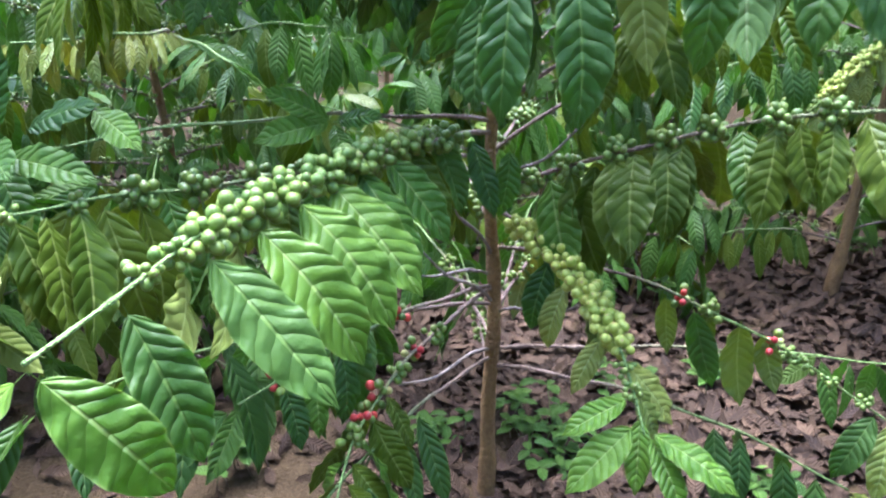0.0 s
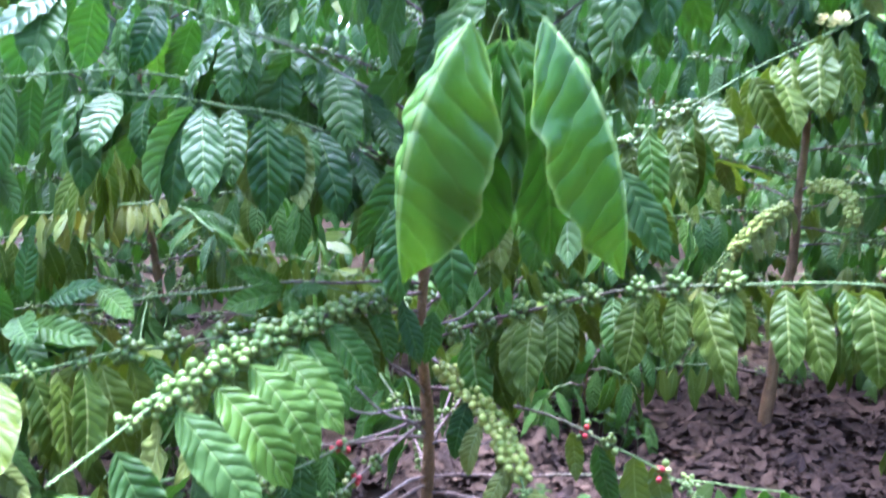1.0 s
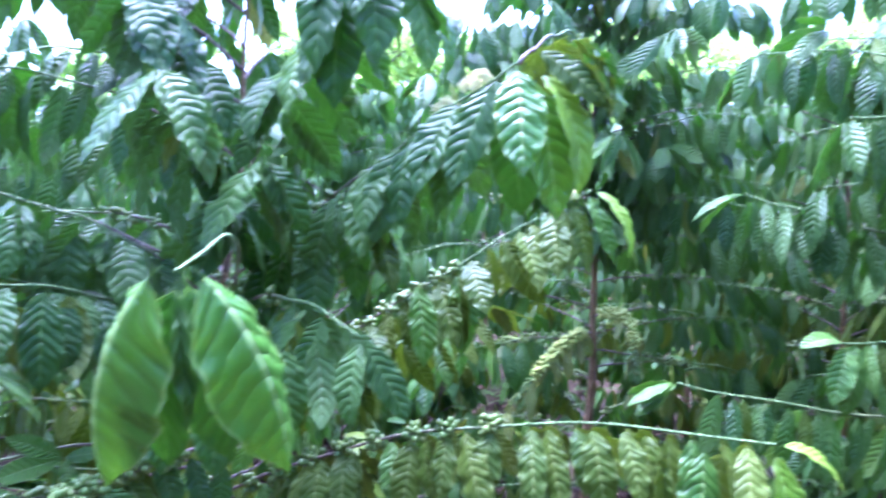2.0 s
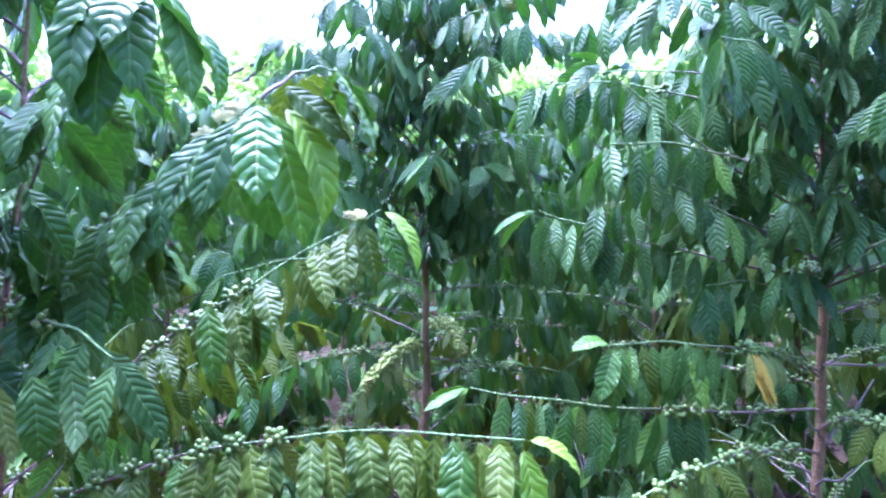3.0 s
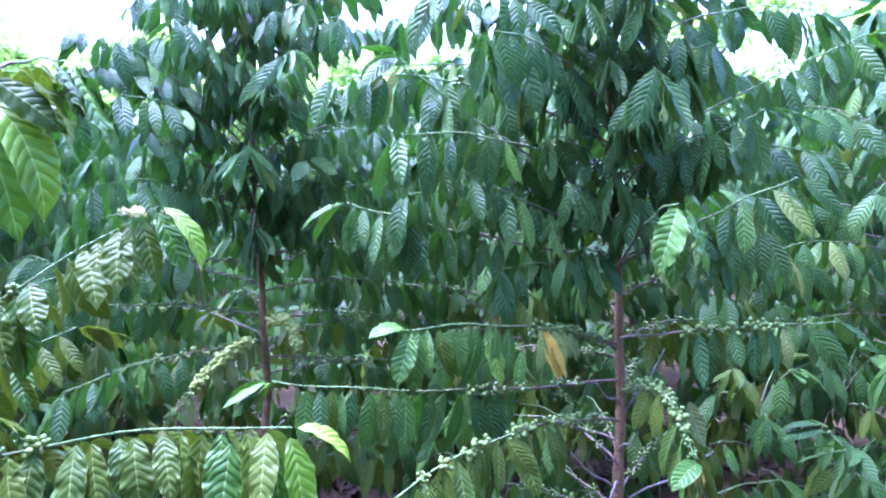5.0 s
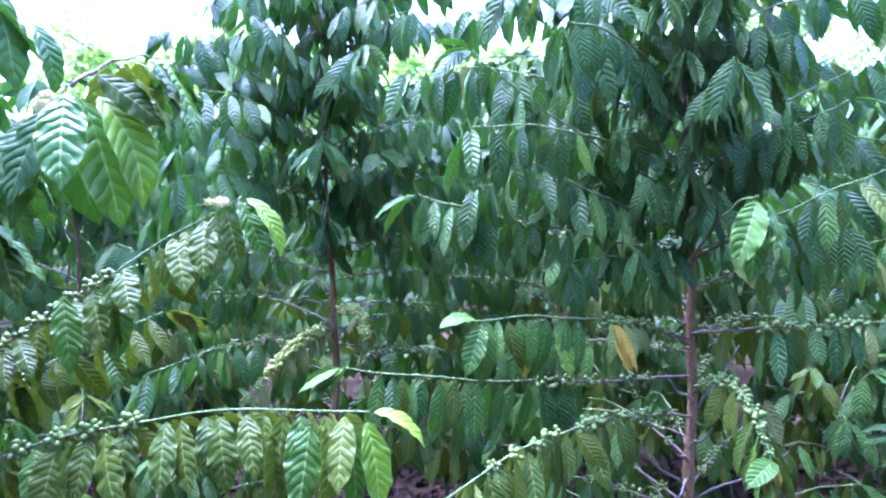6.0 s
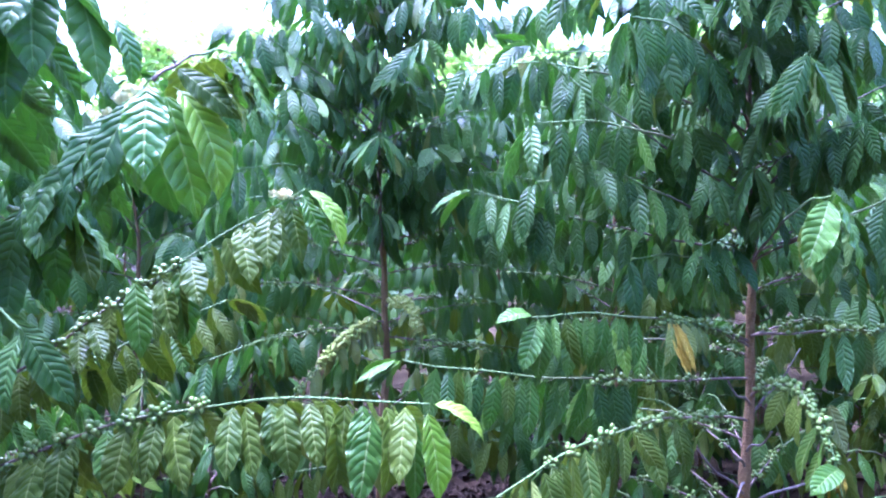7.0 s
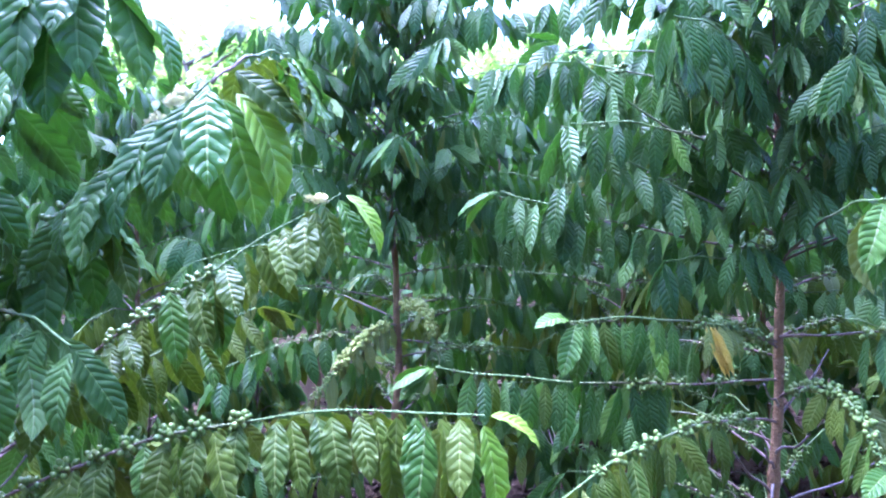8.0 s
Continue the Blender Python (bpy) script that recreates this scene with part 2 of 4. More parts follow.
def leaf_mesh(fine, k, species):
    key = (fine, k, species)
    if key not in LEAF_MESH:
        t = (FINE if fine else COARSE)[k]
        LEAF_MESH[key] = mesh_from("leaf", t[0], t[1], SPECIES[species], t[2], t[3])
    return LEAF_MESH[key]


def joined(name, templates, places, mats, split=None):
    """One mesh of many copies: places holds (template number, 4 x 4 matrix, first material)."""
    vs, fs, ms, us, base = [], [], [], [], 0
    for k, m, first in places:
        t = templates[k]
        a = np.array(m)
        vs.append(t[0] @ a[:3, :3].T + a[:3, 3])
        fs.append(t[1] + base)
        ms.append(t[2] + first)
        us.append(t[3])
        base += len(t[0])
    return mesh_from(name, np.vstack(vs), np.vstack(fs), mats, np.concatenate(ms), np.vstack(us))


def frame_of(origin, direction, normal, size):
    y = Vector(direction).normalized()
    z = Vector(normal) - y * y.dot(Vector(normal))
    z = z.normalized() if z.length > 1e-4 else y.orthogonal().normalized()
    x = y.cross(z)
    m = Matrix((x, y, z)).transposed().to_4x4()
    return Matrix.Translation(origin) @ m @ Matrix.Diagonal((size, size, size, 1))


def tube(points, radii, sides=8, cap=True):
    """Verts, quads and uv of a tube along points."""
    vs, us = [], []
    n = len(points)
    side = None
    for i, p in enumerate(points):
        d = (points[min(i + 1, n - 1)] - points[max(i - 1, 0)]).normalized()
        side = d.orthogonal().normalized() if side is None else (side - d * side.dot(d)).normalized()
        other = d.cross(side)
        for k in range(sides):
            a = 2 * math.pi * k / sides
            vs.append(p + (side * math.cos(a) + other * math.sin(a)) * radii[i])
            us.append((k / sides, i / (n - 1)))
    fs = [(i * sides + k, i * sides + (k + 1) % sides, (i + 1) * sides + (k + 1) % sides, (i + 1) * sides + k) for i in range(n - 1) for k in range(sides)]
    vs += [points[0], points[-1]]
    us += [(0.5, 0), (0.5, 1)]
    a, b = len(vs) - 2, len(vs) - 1
    for k in range(0, sides, 2):
        fs.append((a, (k + 2) % sides, k + 1, k))
        e = (n - 1) * sides
        fs.append((b, e + k, e + k + 1, e + (k + 2) % sides))
    return np.array([tuple(v) for v in vs]), np.array(fs), np.array(us)


def tube_mesh(name, points, radii, mat, sides=8):
    v, f, u = tube(points, radii, sides)
    return mesh_from(name, v, f, [mat], None, u)


def part(name, me, parent, place=None, label=""):
    ob = new(name, me)
    ob.parent = parent
    if place is not None:
        ob.matrix_basis = place
    return tagged(ob, label)


# ---- berries and flowers ----
def ball(rings, sides):
    """A berry, slightly long, its crown at +Z."""
    vs, us = [], []
    for i in range(rings + 1):
        a = math.pi * i / rings
        r = math.sin(a)
        for k in range(sides):
            b = 2 * math.pi * k / sides
            vs.append((r * math.cos(b), r * math.sin(b), -1.12 * math.cos(a) - (0.12 if i == rings else 0)))
            us.append((k / sides, i / rings))
    fs = [(i * sides + k, i * sides + (k + 1) % sides, (i + 1) * sides + (k + 1) % sides, (i + 1) * sides + k) for i in range(rings) for k in range(sides)]
    return np.array(vs), np.array(fs), np.zeros(len(fs), int), np.array(us)


BALLS = [ball(8, 10), ball(5, 6)]


def cluster(seed, count, radius, odd=0):
    """Places of berries crowded round a branch that runs along X, as (matrix, colour). odd: how many are ripe or pale."""
    rng = random.Random(seed)
    made, spots = [], []
    for k in range(count * 12):
        if len(spots) >= count:
            break
        a = rng.uniform(0, 2 * math.pi)
        d = Vector((rng.gauss(0, 0.5), math.cos(a), math.sin(a))).normalized()
        r = radius * rng.uniform(0.78, 1.12)
        p = Vector((rng.uniform(-0.012, 0.012), 0, 0)) + d * (0.004 + r * rng.choice((0.9, 1.0, 2.1)))
        if all((p - q).length > 1.6 * radius for q in spots):
            spots.append(p)
            made.append((frame_of(p, d.orthogonal(), d, r), 0 if len(spots) > odd else rng.choice((1, 1, 2))))
    return made


CLUSTERS = {
    "full": [cluster(k, 18, 0.0075) for k in range(6)],
    "loose": [cluster(10 + k, 9, 0.0072) for k in range(6)],
    "small": [cluster(20 + k, 10, 0.005) for k in range(4)],
    "far": [cluster(30 + k, 10, 0.0068) for k in range(4)],
    "ripe": [cluster(40 + k, 7, 0.0078, 4) for k in range(3)],
    "bunch": [[(m, 3) for m, _ in cluster(50 + k, 16, 0.0088)] for k in range(4)],
}
BERRIES = [GREEN_BERRY, RED_BERRY, PALE_BERRY, LIT_LIME_BERRY]
BERRY_MESH = [mesh_from("berry", BALLS[0][0], BALLS[0][1], [m], None, BALLS[0][3]) for m in BERRIES]


def flower_mesh(seed):
    """A tuft of narrow cream petals."""
    rng = random.Random(seed)
    t = leaf_template(seed, 0.016, 0.006, 4, 2, 0, 40, 10, 0.0, True)
    places = []
    for k in range(22):
        d = Vector((rng.gauss(0, 1), rng.gauss(0, 1), rng.uniform(-0.2, 1.2))).normalized()
        places.append((0, frame_of(d * 0.004, d, d.orthogonal(), rng.uniform(0.7, 1.2)), 0))
    return joined("flower", [t], places, [PETAL])


FLOWERS = [flower_mesh(k) for k in range(3)]


# ---- coffee trees ----
class Tree:
    """A coffee tree: an empty at its foot, a trunk, branches with leaves and berries."""

    def __init__(self, x, y, foot, height, seed, label, lean=(0.0, 0.0), single=300, thick=0.021, berries=40):
        self.rng = random.Random(seed)
        self.foot, self.height, self.lean = Vector((x, y, foot)), height, lean
        self.single, self.mass, self.far, self.berries = single, [], single == 0, berries
        self.root = tagged(new("coffee_tree"), label, "coffee tree", "coffee trees in rows")
        self.root.location = self.foot
        pts, rad = [], []
        n = 56
        for i in range(n + 1):
            f = i / n
            pts.append(self.local(f * height))
            rad.append(thick * (1 - 0.84 * f) * (1.35 - 0.35 * min(1, f * 10)) * (1.0 + (0.16 if i % 4 == 0 else 0) + 0.1 * noise.noise(Vector((x, y, i * 0.9)))))
        part("trunk", tube_mesh("trunk", pts, rad, TRUNK, 10), self.root)

    def local(self, z):
        f = z / self.height
        k = self.foot.x * 7
        return Vector((self.lean[0] * f + 0.017 * math.sin(z * 4 + k) + 0.005 * math.sin(z * 13 + k), self.lean[1] * f + 0.015 * math.cos(z * 3.3 + k), z - 0.05 * (1 - f)))

    def on_trunk(self, z):
        return self.foot + self.local(z - self.foot.z)

    def branch(self, start, end, arch=0.0, leaves=(0.2, 1.0), berries=(0.1, 0.6), size=0.17, species="mature", fine=False,
               gap=0.05, cluster="far", crowd=0.8, tip=2, droop=1.0, thick=0.0042, flower=0, ripe=0, single=True, tip_size=1.0, tip_species=None, skip=0.12, hang=0.0, via=None, every=1):
        """start: a height on the trunk, or a place. arch: how far the middle rises over the straight line; via: a place that the middle passes instead; every: berries at each so-manieth joint."""
        rng = self.rng
        a = (self.on_trunk(start) if isinstance(start, (int, float)) else Vector(start)) - self.foot
        b = Vector(end) - self.foot
        c = (a + b) / 2 + Vector((0, 0, 2 * arch)) if via is None else 2 * (Vector(via) - self.foot) - (a + b) / 2

        def at(f):
            return a * (1 - f) ** 2 + c * 2 * f * (1 - f) + b * f * f

        def way(f):
            return ((c - a) * (1 - f) + (b - c) * f).normalized()

        if species == "mature" and (a.z + b.z) / 2 + self.foot.z < 1.25 and math.sin(91.7 * b.x + 57.3 * b.y) > 0.5:
            species = "sunny"  # some of the lower branches get yellower leaves
        nodes = max(4, round((b - a).length / gap))
        pts, rad = [], []
        for i in range(nodes * 3 + 1):
            f = i / (nodes * 3)
            pts.append(at(f) + Vector((0, 0, 0.003 * math.sin(f * 19))))
            rad.append(thick * (1 - 0.62 * f) * (1.3 if i % 3 == 0 else 1.0))
        limb = part("branch", tube_mesh("branch", pts, rad, TWIG, 6), self.root) if single else None
        if not single:
            self.mass.append(("limb", tube(pts, rad, 4)))

        def put(origin, d, normal, s, sp):
            k = rng.randrange(7)
            d = Vector(d).normalized()
            up = Matrix.Rotation(rng.gauss(0, 0.5), 3, d) @ (normal - d * d.dot(normal)).normalized()
            m = frame_of(origin, d + up * (0.16 if fine else -0.06), up, s)
            if single and self.single > 0:
                self.single -= 1
                part("leaf", leaf_mesh(fine, k, sp), limb, m)
            else:
                self.mass.append(("leaf", k, m, sp))

        down, rest = Vector((0, 0, -1)), []
        for i in range(1, nodes):
            f = (i + rng.uniform(-0.2, 0.2)) / nodes
            p, t = at(f), way(f)
            n = t.cross(down).normalized()
            if leaves[0] <= f <= leaves[1]:
                for s in (1, -1):
                    if rng.random() < skip:
                        continue
                    out = rng.uniform(0.35, 0.8) / droop
                    d = n * s * out + t * rng.uniform(-0.05, 0.45) + down * rng.uniform(0.75, 1.1) * droop
                    normal = n * s + Vector((0, 0, 0.5)) + t * rng.uniform(-0.3, 0.9)
                    sp = species
                    if species in ("mature", "fresh", "sunny") and rng.random() < 0.09:
                        sp = rng.choice(("yellow", "fresh", "sunny", "sunny", "fresh", "fresh", "fresh", "young"))
                        sp = "fresh" if fine and sp == "yellow" else sp
                    put(p + n * s * 0.004, d, normal, size * rng.uniform(0.75, 1.15), sp)
            if berries[0] <= f <= berries[1] and single and i % every == 0 and rng.random() < crowd:
                kind = "ripe" if ripe and rng.random() < ripe else "small" if f > 0.78 else cluster
                turn = Matrix.Translation(p) @ t.to_track_quat("X", "Z").to_matrix().to_4x4() @ Matrix.Rotation(rng.uniform(0, 6.28), 4, "X")
                for m, colour in rng.choice(CLUSTERS[kind]):
                    if self.berries > 0:
                        self.berries -= 1
                        part("berry", BERRY_MESH[colour], limb, turn @ m, ("green", "ripe red", "pale yellow", "yellow-green")[colour] + " coffee berry" if colour else "")
                    else:
                        rest.append((0 if fine else 1, turn @ m, colour))
        if rest:
            tagged(part("berry_cluster", joined("berry_cluster", BALLS, rest, BERRIES), limb), kind="stuff")
        p, t = at(1.0), way(1.0)
        n = t.cross(down).normalized()
        ts = tip_species or species
        for i in range(tip):
            s = 1 if i % 2 == 0 else -1
            fore = 0.35 if i % 4 < 2 else -0.2
            d = (t * rng.uniform(0.5, 0.9) + n * s * rng.uniform(0.3, 0.7) + down * rng.uniform(0.3, 0.8)) * (1 - hang) + (n * s * rng.uniform(0.4, 0.6) + t * fore + down) * hang
            put(p + t * 0.01 * (i % 3), d, Vector((0, 0, 1)) + n * s * (0.5 + hang * 0.5) + t * (0.3 + 0.9 * hang * (1 if fore > 0 else -0.5)), size * tip_size * rng.uniform(0.85, 1.15), ts)
        if single:
            for i in range(flower):
                f = rng.uniform(0.72, 0.97)
                part("flower", rng.choice(FLOWERS), limb, Matrix.Translation(at(f) + Vector((0, 0, 0.008))))
        return limb

    def leaf(self, limb, place, direction, normal, size, species, fine=True, k=0, lift=0.36):
        """One leaf by itself on a branch; lift: how far it sets out above its mean direction before it bends over."""
        d = Vector(direction).normalized()
        up = (Vector(normal) - d * d.dot(Vector(normal))).normalized()
        part("leaf", leaf_mesh(fine, k, species), limb, frame_of(Vector(place) - self.foot, d + up * lift, up, size))

    def twig(self, start, end, thick=0.003):
        a, b = self.on_trunk(start) - self.foot, Vector(end) - self.foot
        pts = [a.lerp(b, i / 8) + Vector((0, 0, 0.01 * math.sin(i * 0.9))) for i in range(9)]
        part("dry_twig", tube_mesh("dry_twig", pts, [thick * (1.2 - 0.07 * i) * (1.25 if i % 2 == 0 else 1) for i in range(9)], DRY, 6), self.root)

    def fill(self, count, low, reach, size=0.16, allow=None, single=True, gap=0.055, cluster="far", species="mature", berries=True):
        """Branches all round the trunk, by the golden angle; allow(end) may refuse one."""
        rng = self.rng
        top = self.foot.z + self.height
        for i in range(count):
            f = (i + 0.5) / count
            z = low + (top - 0.06 - low) * f
            az = i * 2.39996 + rng.uniform(-0.3, 0.3) + self.foot.x
            long = reach * (1.0 - 0.5 * f ** 3) * rng.uniform(0.75, 1.1)
            rise = -0.05 + 0.42 * f + rng.uniform(-0.12, 0.12)
            end = self.on_trunk(z) + Vector((math.cos(az) * long, math.sin(az) * long, long * rise))
            if allow and not allow(end):
                continue
            self.branch(z, end, (0.05 + 0.08 * f) * long, (0.12 + 0.25 * (1 - f), 1.0), (0.05, 0.6) if f < 0.55 and berries else (2, 2), size, species, False, gap, cluster, 0.7, 4, rng.uniform(0.7, 1.35), single=single, hang=rng.uniform(0.2, 0.9))
        for k in range(4):
            self.branch(top - 0.12, self.on_trunk(top) + Vector((math.cos(k * 1.6) * 0.16, math.sin(k * 1.6) * 0.16, 0.1)), 0.02, (0.1, 1.0), (2, 2), size, species, False, 0.05, single=single, tip=4)

    def done(self):
        """Joins what is too much to be told apart."""
        leaves = [m for m in self.mass if m[0] == "leaf"]
        if leaves:
            order = {"mature": 0, "young": 2, "yellow": 4, "gold": 6, "fresh": 8, "sunny": 10}
            mats = [*SPECIES["mature"], *SPECIES["young"], *SPECIES["yellow"], *SPECIES["gold"], *SPECIES["fresh"], *SPECIES["sunny"]]
            lot = SPARSE if self.far else COARSE
            me = joined("foliage", lot, [(k % len(lot), m, order[sp]) for _, k, m, sp in leaves], mats)
            tagged(part("foliage", me, self.root), kind="stuff")
        limbs = [m[1] for m in self.mass if m[0] == "limb"]
        if limbs:
            vs, fs, us, base = [], [], [], 0
            for v, f, u in limbs:
                vs.append(v), fs.append(f + base), us.append(u)
                base += len(v)
            tagged(part("branchwork", mesh_from("branches", np.vstack(vs), np.vstack(fs), [TWIG], None, np.vstack(us)), self.root), kind="stuff")


# ---- ground ----
GROUND = 0.18


def ground_height(x, y):
    far = max(0.0, math.hypot(x - 0.6, y + 0.6) - 4.0)
    near = 0.03 * noise.noise(Vector((x * 0.9, y * 0.9, 0.3))) + 0.012 * noise.noise(Vector((x * 5, y * 5, 1.7)))
    return GROUND + near + 0.05 * max(0.0, min(far, 60.0)) * (0.5 + 0.5 * math.tanh((y - 1) * 0.3))


def build_ground():
    def steps(lo, hi, fine_lo, fine_hi, d):
        line = list(np.arange(fine_lo, fine_hi, d))
        x, s = fine_hi, d
        while x < hi:
            line.append(x)
            s *= 1.25
            x += s
        line.append(hi)
        x, s = fine_lo - d, d
        while x > lo:
            line.insert(0, x)
            s *= 1.25
            x -= s
        line.insert(0, lo)
        return line
    xs, ys = steps(-400, 400, -2.5, 4.5, 0.06), steps(-400, 600, -1.0, 5.0, 0.06)
    verts = [(x, y, ground_height(x, y)) for y in ys for x in xs]
    w = len(xs)
    i = np.arange(len(ys) - 1)[:, None] * w + np.arange(w - 1)[None, :]
    faces = np.stack([i, i + 1, i + w + 1, i + w], -1).reshape(-1, 4)
    ob = new("ground", mesh_from("ground", verts, faces, [SOIL]))
    tagged(ob, "brown sandy soil strewn with dry leaf litter", "ground", kind="structure")


build_ground()


def build_litter():
    rng = random.Random(5)
    lot = [leaf_template(500 + k, 1.0, rng.uniform(0.26, 0.42), 6, 2, 0.0, rng.uniform(-50, 60), rng.uniform(-8, 22), rng.uniform(0.03, 0.07)) for k in range(8)]
    places = []
    for k in range(17000):
        x, y = (rng.uniform(-1.8, 4.6), rng.uniform(0.3, 4.8)) if k % 2 else (rng.uniform(-0.2, 2.4), rng.uniform(0.8, 3.0))
        if noise.noise(Vector((x * 1.3, y * 1.3, 4.0))) < rng.uniform(-0.7, 0.0):
            continue
        a = rng.uniform(0, 6.28)
        d = Vector((math.cos(a), math.sin(a), rng.uniform(-0.15, 0.3)))
        up = Vector((rng.gauss(0, 0.35), rng.gauss(0, 0.35), rng.choice((1, 1, -1))))
        places.append((rng.randrange(8), frame_of(Vector((x, y, ground_height(x, y) + rng.uniform(0.003, 0.016))), d, up, rng.uniform(0.05, 0.12)), 0))
    ob = new("leaf_litter", joined("leaf_litter", lot, places, [DEAD, DEAD]))
    tagged(ob, "dry curled brown fallen coffee leaves on the soil", "leaf litter", kind="stuff")


build_litter()


def build_weeds():
    """Low herbs with small round leaves between the trunks."""
    rng = random.Random(9)
    lot = [leaf_template(700 + k, 1.0, rng.uniform(0.55, 0.75), 5, 4, 0.0, rng.uniform(10, 50), 12, 0.02) for k in range(5)]
    places, stems = [], []
    spots = [(0.28, 1.36), (0.22, 1.5), (0.34, 1.44), (0.02, 1.42)] + [(rng.uniform(-2.0, 4.5), rng.uniform(0.9, 5.0)) for k in range(110)]
    for x, y in spots:
        tall = rng.uniform(0.04, 0.16)
        for q in range(rng.randint(5, 11)):
            a, h = rng.uniform(0, 6.28), tall * rng.uniform(0.4, 1.0)
            p = Vector((x + rng.gauss(0, 0.04), y + rng.gauss(0, 0.04), ground_height(x, y)))
            top = p + Vector((math.cos(a) * 0.02, math.sin(a) * 0.02, h))
            stems.append(tube([p, p.lerp(top, 0.5), top], [0.0016, 0.0013, 0.001], 4))
            for w in range(3):
                b = a + w * 2.1
                places.append((rng.randrange(5), frame_of(top, Vector((math.cos(b), math.sin(b), rng.uniform(-0.1, 0.4))), Vector((0, 0, 1)), rng.uniform(0.025, 0.06)), 0))
    ob = new("weeds", joined("weeds", lot, places, [LEAF_TOP, LEAF_UNDER]))
    tagged(ob, "low green weeds with small round leaves on the soil", "weeds", kind="stuff")
    vs, fs, us, base = [], [], [], 0
    for v, f, u in stems:
        vs.append(v), fs.append(f + base), us.append(u)
        base += len(v)
    stalk = part("stalks", mesh_from("stalks", np.vstack(vs), np.vstack(fs), [TWIG], None, np.vstack(us)), ob)
    tagged(stalk, kind="stuff")


build_weeds()

# ---- the tree that the walk begins at ----
A = Tree(0.10, 1.24, GROUND, 2.15, 1, "coffee tree with glossy drooping leaves and green berries", (0.06, 0.03), 430, 0.0175, 330)


def hang(tree, limb, leaves):
    """Single leaves: place, direction, upper side, length, species, template."""
    for place, d, up, size, sp, kind in leaves:
        tree.leaf(limb, place, d, up, size, sp, True, kind, 0.72 if kind in (7, 8) else 0.7 if kind == 9 else 0.3)


# the long berry branch along the path, with its fresh tip
low = A.branch(0.94, (1.13, 0.645, 1.15), leaves=(0.1, 0.97), berries=(0.03, 0.6), size=0.185, species="sunny", fine=True, gap=0.043, cluster="full", crowd=1.0, every=2, tip=0, skip=0.04, via=(0.60, 0.99, 1.11))
hang(A, low, (
    ((1.12, 0.64, 1.145), (0.06, -0.1, -1.0), (0.15, -1.0, 0.15), 0.2, "lime", 0),
    ((1.13, 0.64, 1.15), (0.62, -0.25, -0.35), (0.2, -0.3, 0.9), 0.15, "lime", 9),
    ((1.085, 0.66, 1.145), (-0.02, -0.1, -1.0), (0.35, -0.9, 0.1), 0.205, "fresh", 2),
    ((1.05, 0.68, 1.14), (-0.12, 0.05, -1.0), (0.5, 0.8, 0.2), 0.2, "sunny", 3),
    ((1.02, 0.70, 1.14), (-0.22, -0.15, -0.95), (-0.2, -0.95, 0.2), 0.2, "fresh", 4),
))
# the berry branch that comes towards the path, with broad leaves lying over
front = A.branch(1.06, (-0.258, 0.345, 1.05), leaves=(2, 2), berries=(0.1, 0.88), size=0.2, fine=True, gap=0.045, cluster="full", crowd=1.0, tip=0, thick=0.0045, via=(-0.125, 0.80, 1.066))
hang(A, front, (
    ((-0.055, 1.0, 1.06), (0.5, -0.15, -0.85), (0.4, -0.7, 0.6), 0.16, "sunny", 0),
    ((-0.075, 0.93, 1.06), (0.55, -0.1, -0.8), (0.45, -0.7, 0.6), 0.17, "fresh", 1),
    ((-0.105, 0.86, 1.06), (0.5, -0.15, -0.85), (0.4, -0.75, 0.6), 0.18, "fresh", 2),
    ((-0.13, 0.78, 1.06), (0.6, -0.2, -0.75), (0.35, -0.75, 0.7), 0.19, "fresh", 3),
    ((-0.155, 0.70, 1.06), (0.62, -0.2, -0.7), (0.35, -0.75, 0.7), 0.2, "fresh", 5),
    ((-0.18, 0.62, 1.058), (0.6, -0.15, -0.75), (0.4, -0.75, 0.6), 0.2, "fresh", 6),
    ((-0.205, 0.54, 1.056), (0.58, -0.15, -0.75), (0.4, -0.75, 0.6), 0.19, "mature", 4),
    ((-0.19, 0.60, 1.05), (-0.35, 0.15, -0.95), (0.75, 0.55, 0.2), 0.17, "sunny", 2),
    ((-0.215, 0.52, 1.05), (-0.3, 0.1, -0.95), (0.75, 0.6, 0.2), 0.17, "sunny", 5),
    ((-0.235, 0.44, 1.05), (0.3, -0.05, -0.9), (0.5, -0.7, 0.5), 0.15, "mature", 1),
    ((-0.258, 0.345, 1.045), (0.55, 0.15, -0.8), (0.3, -0.7, 0.6), 0.15, "fresh", 5),
    ((-0.258, 0.345, 1.045), (-0.5, -0.1, -0.75), (-0.3, -0.5, 0.8), 0.15, "fresh", 4),
))
A.branch(1.02, (-0.49, 0.66, 1.045), leaves=(0.2, 1.0), berries=(0.2, 0.97), size=0.175, species="mature", fine=True, gap=0.05, cluster="full", crowd=1.0, every=2, tip=2, droop=1.2, skip=0.05, via=(-0.29, 0.97, 1.005))
# a short shoot with four leaves
shoot = A.branch(1.0, (-0.149, 1.0, 1.09), 0.03, (2, 2), (2, 2), 0.1, "young", True, 0.05, tip=0, thick=0.003)
for k, (d, size) in enumerate((((-0.95, -0.05, 0.4), 0.115), ((-0.95, -0.3, -0.25), 0.125), ((0.85, -0.3, 0.12), 0.09), ((0.25, -0.35, -0.75), 0.075))):
    A.leaf(shoot, (-0.149, 1.0, 1.09), d, (0.1, -0.9, 0.55), size, "fresh", True, k)
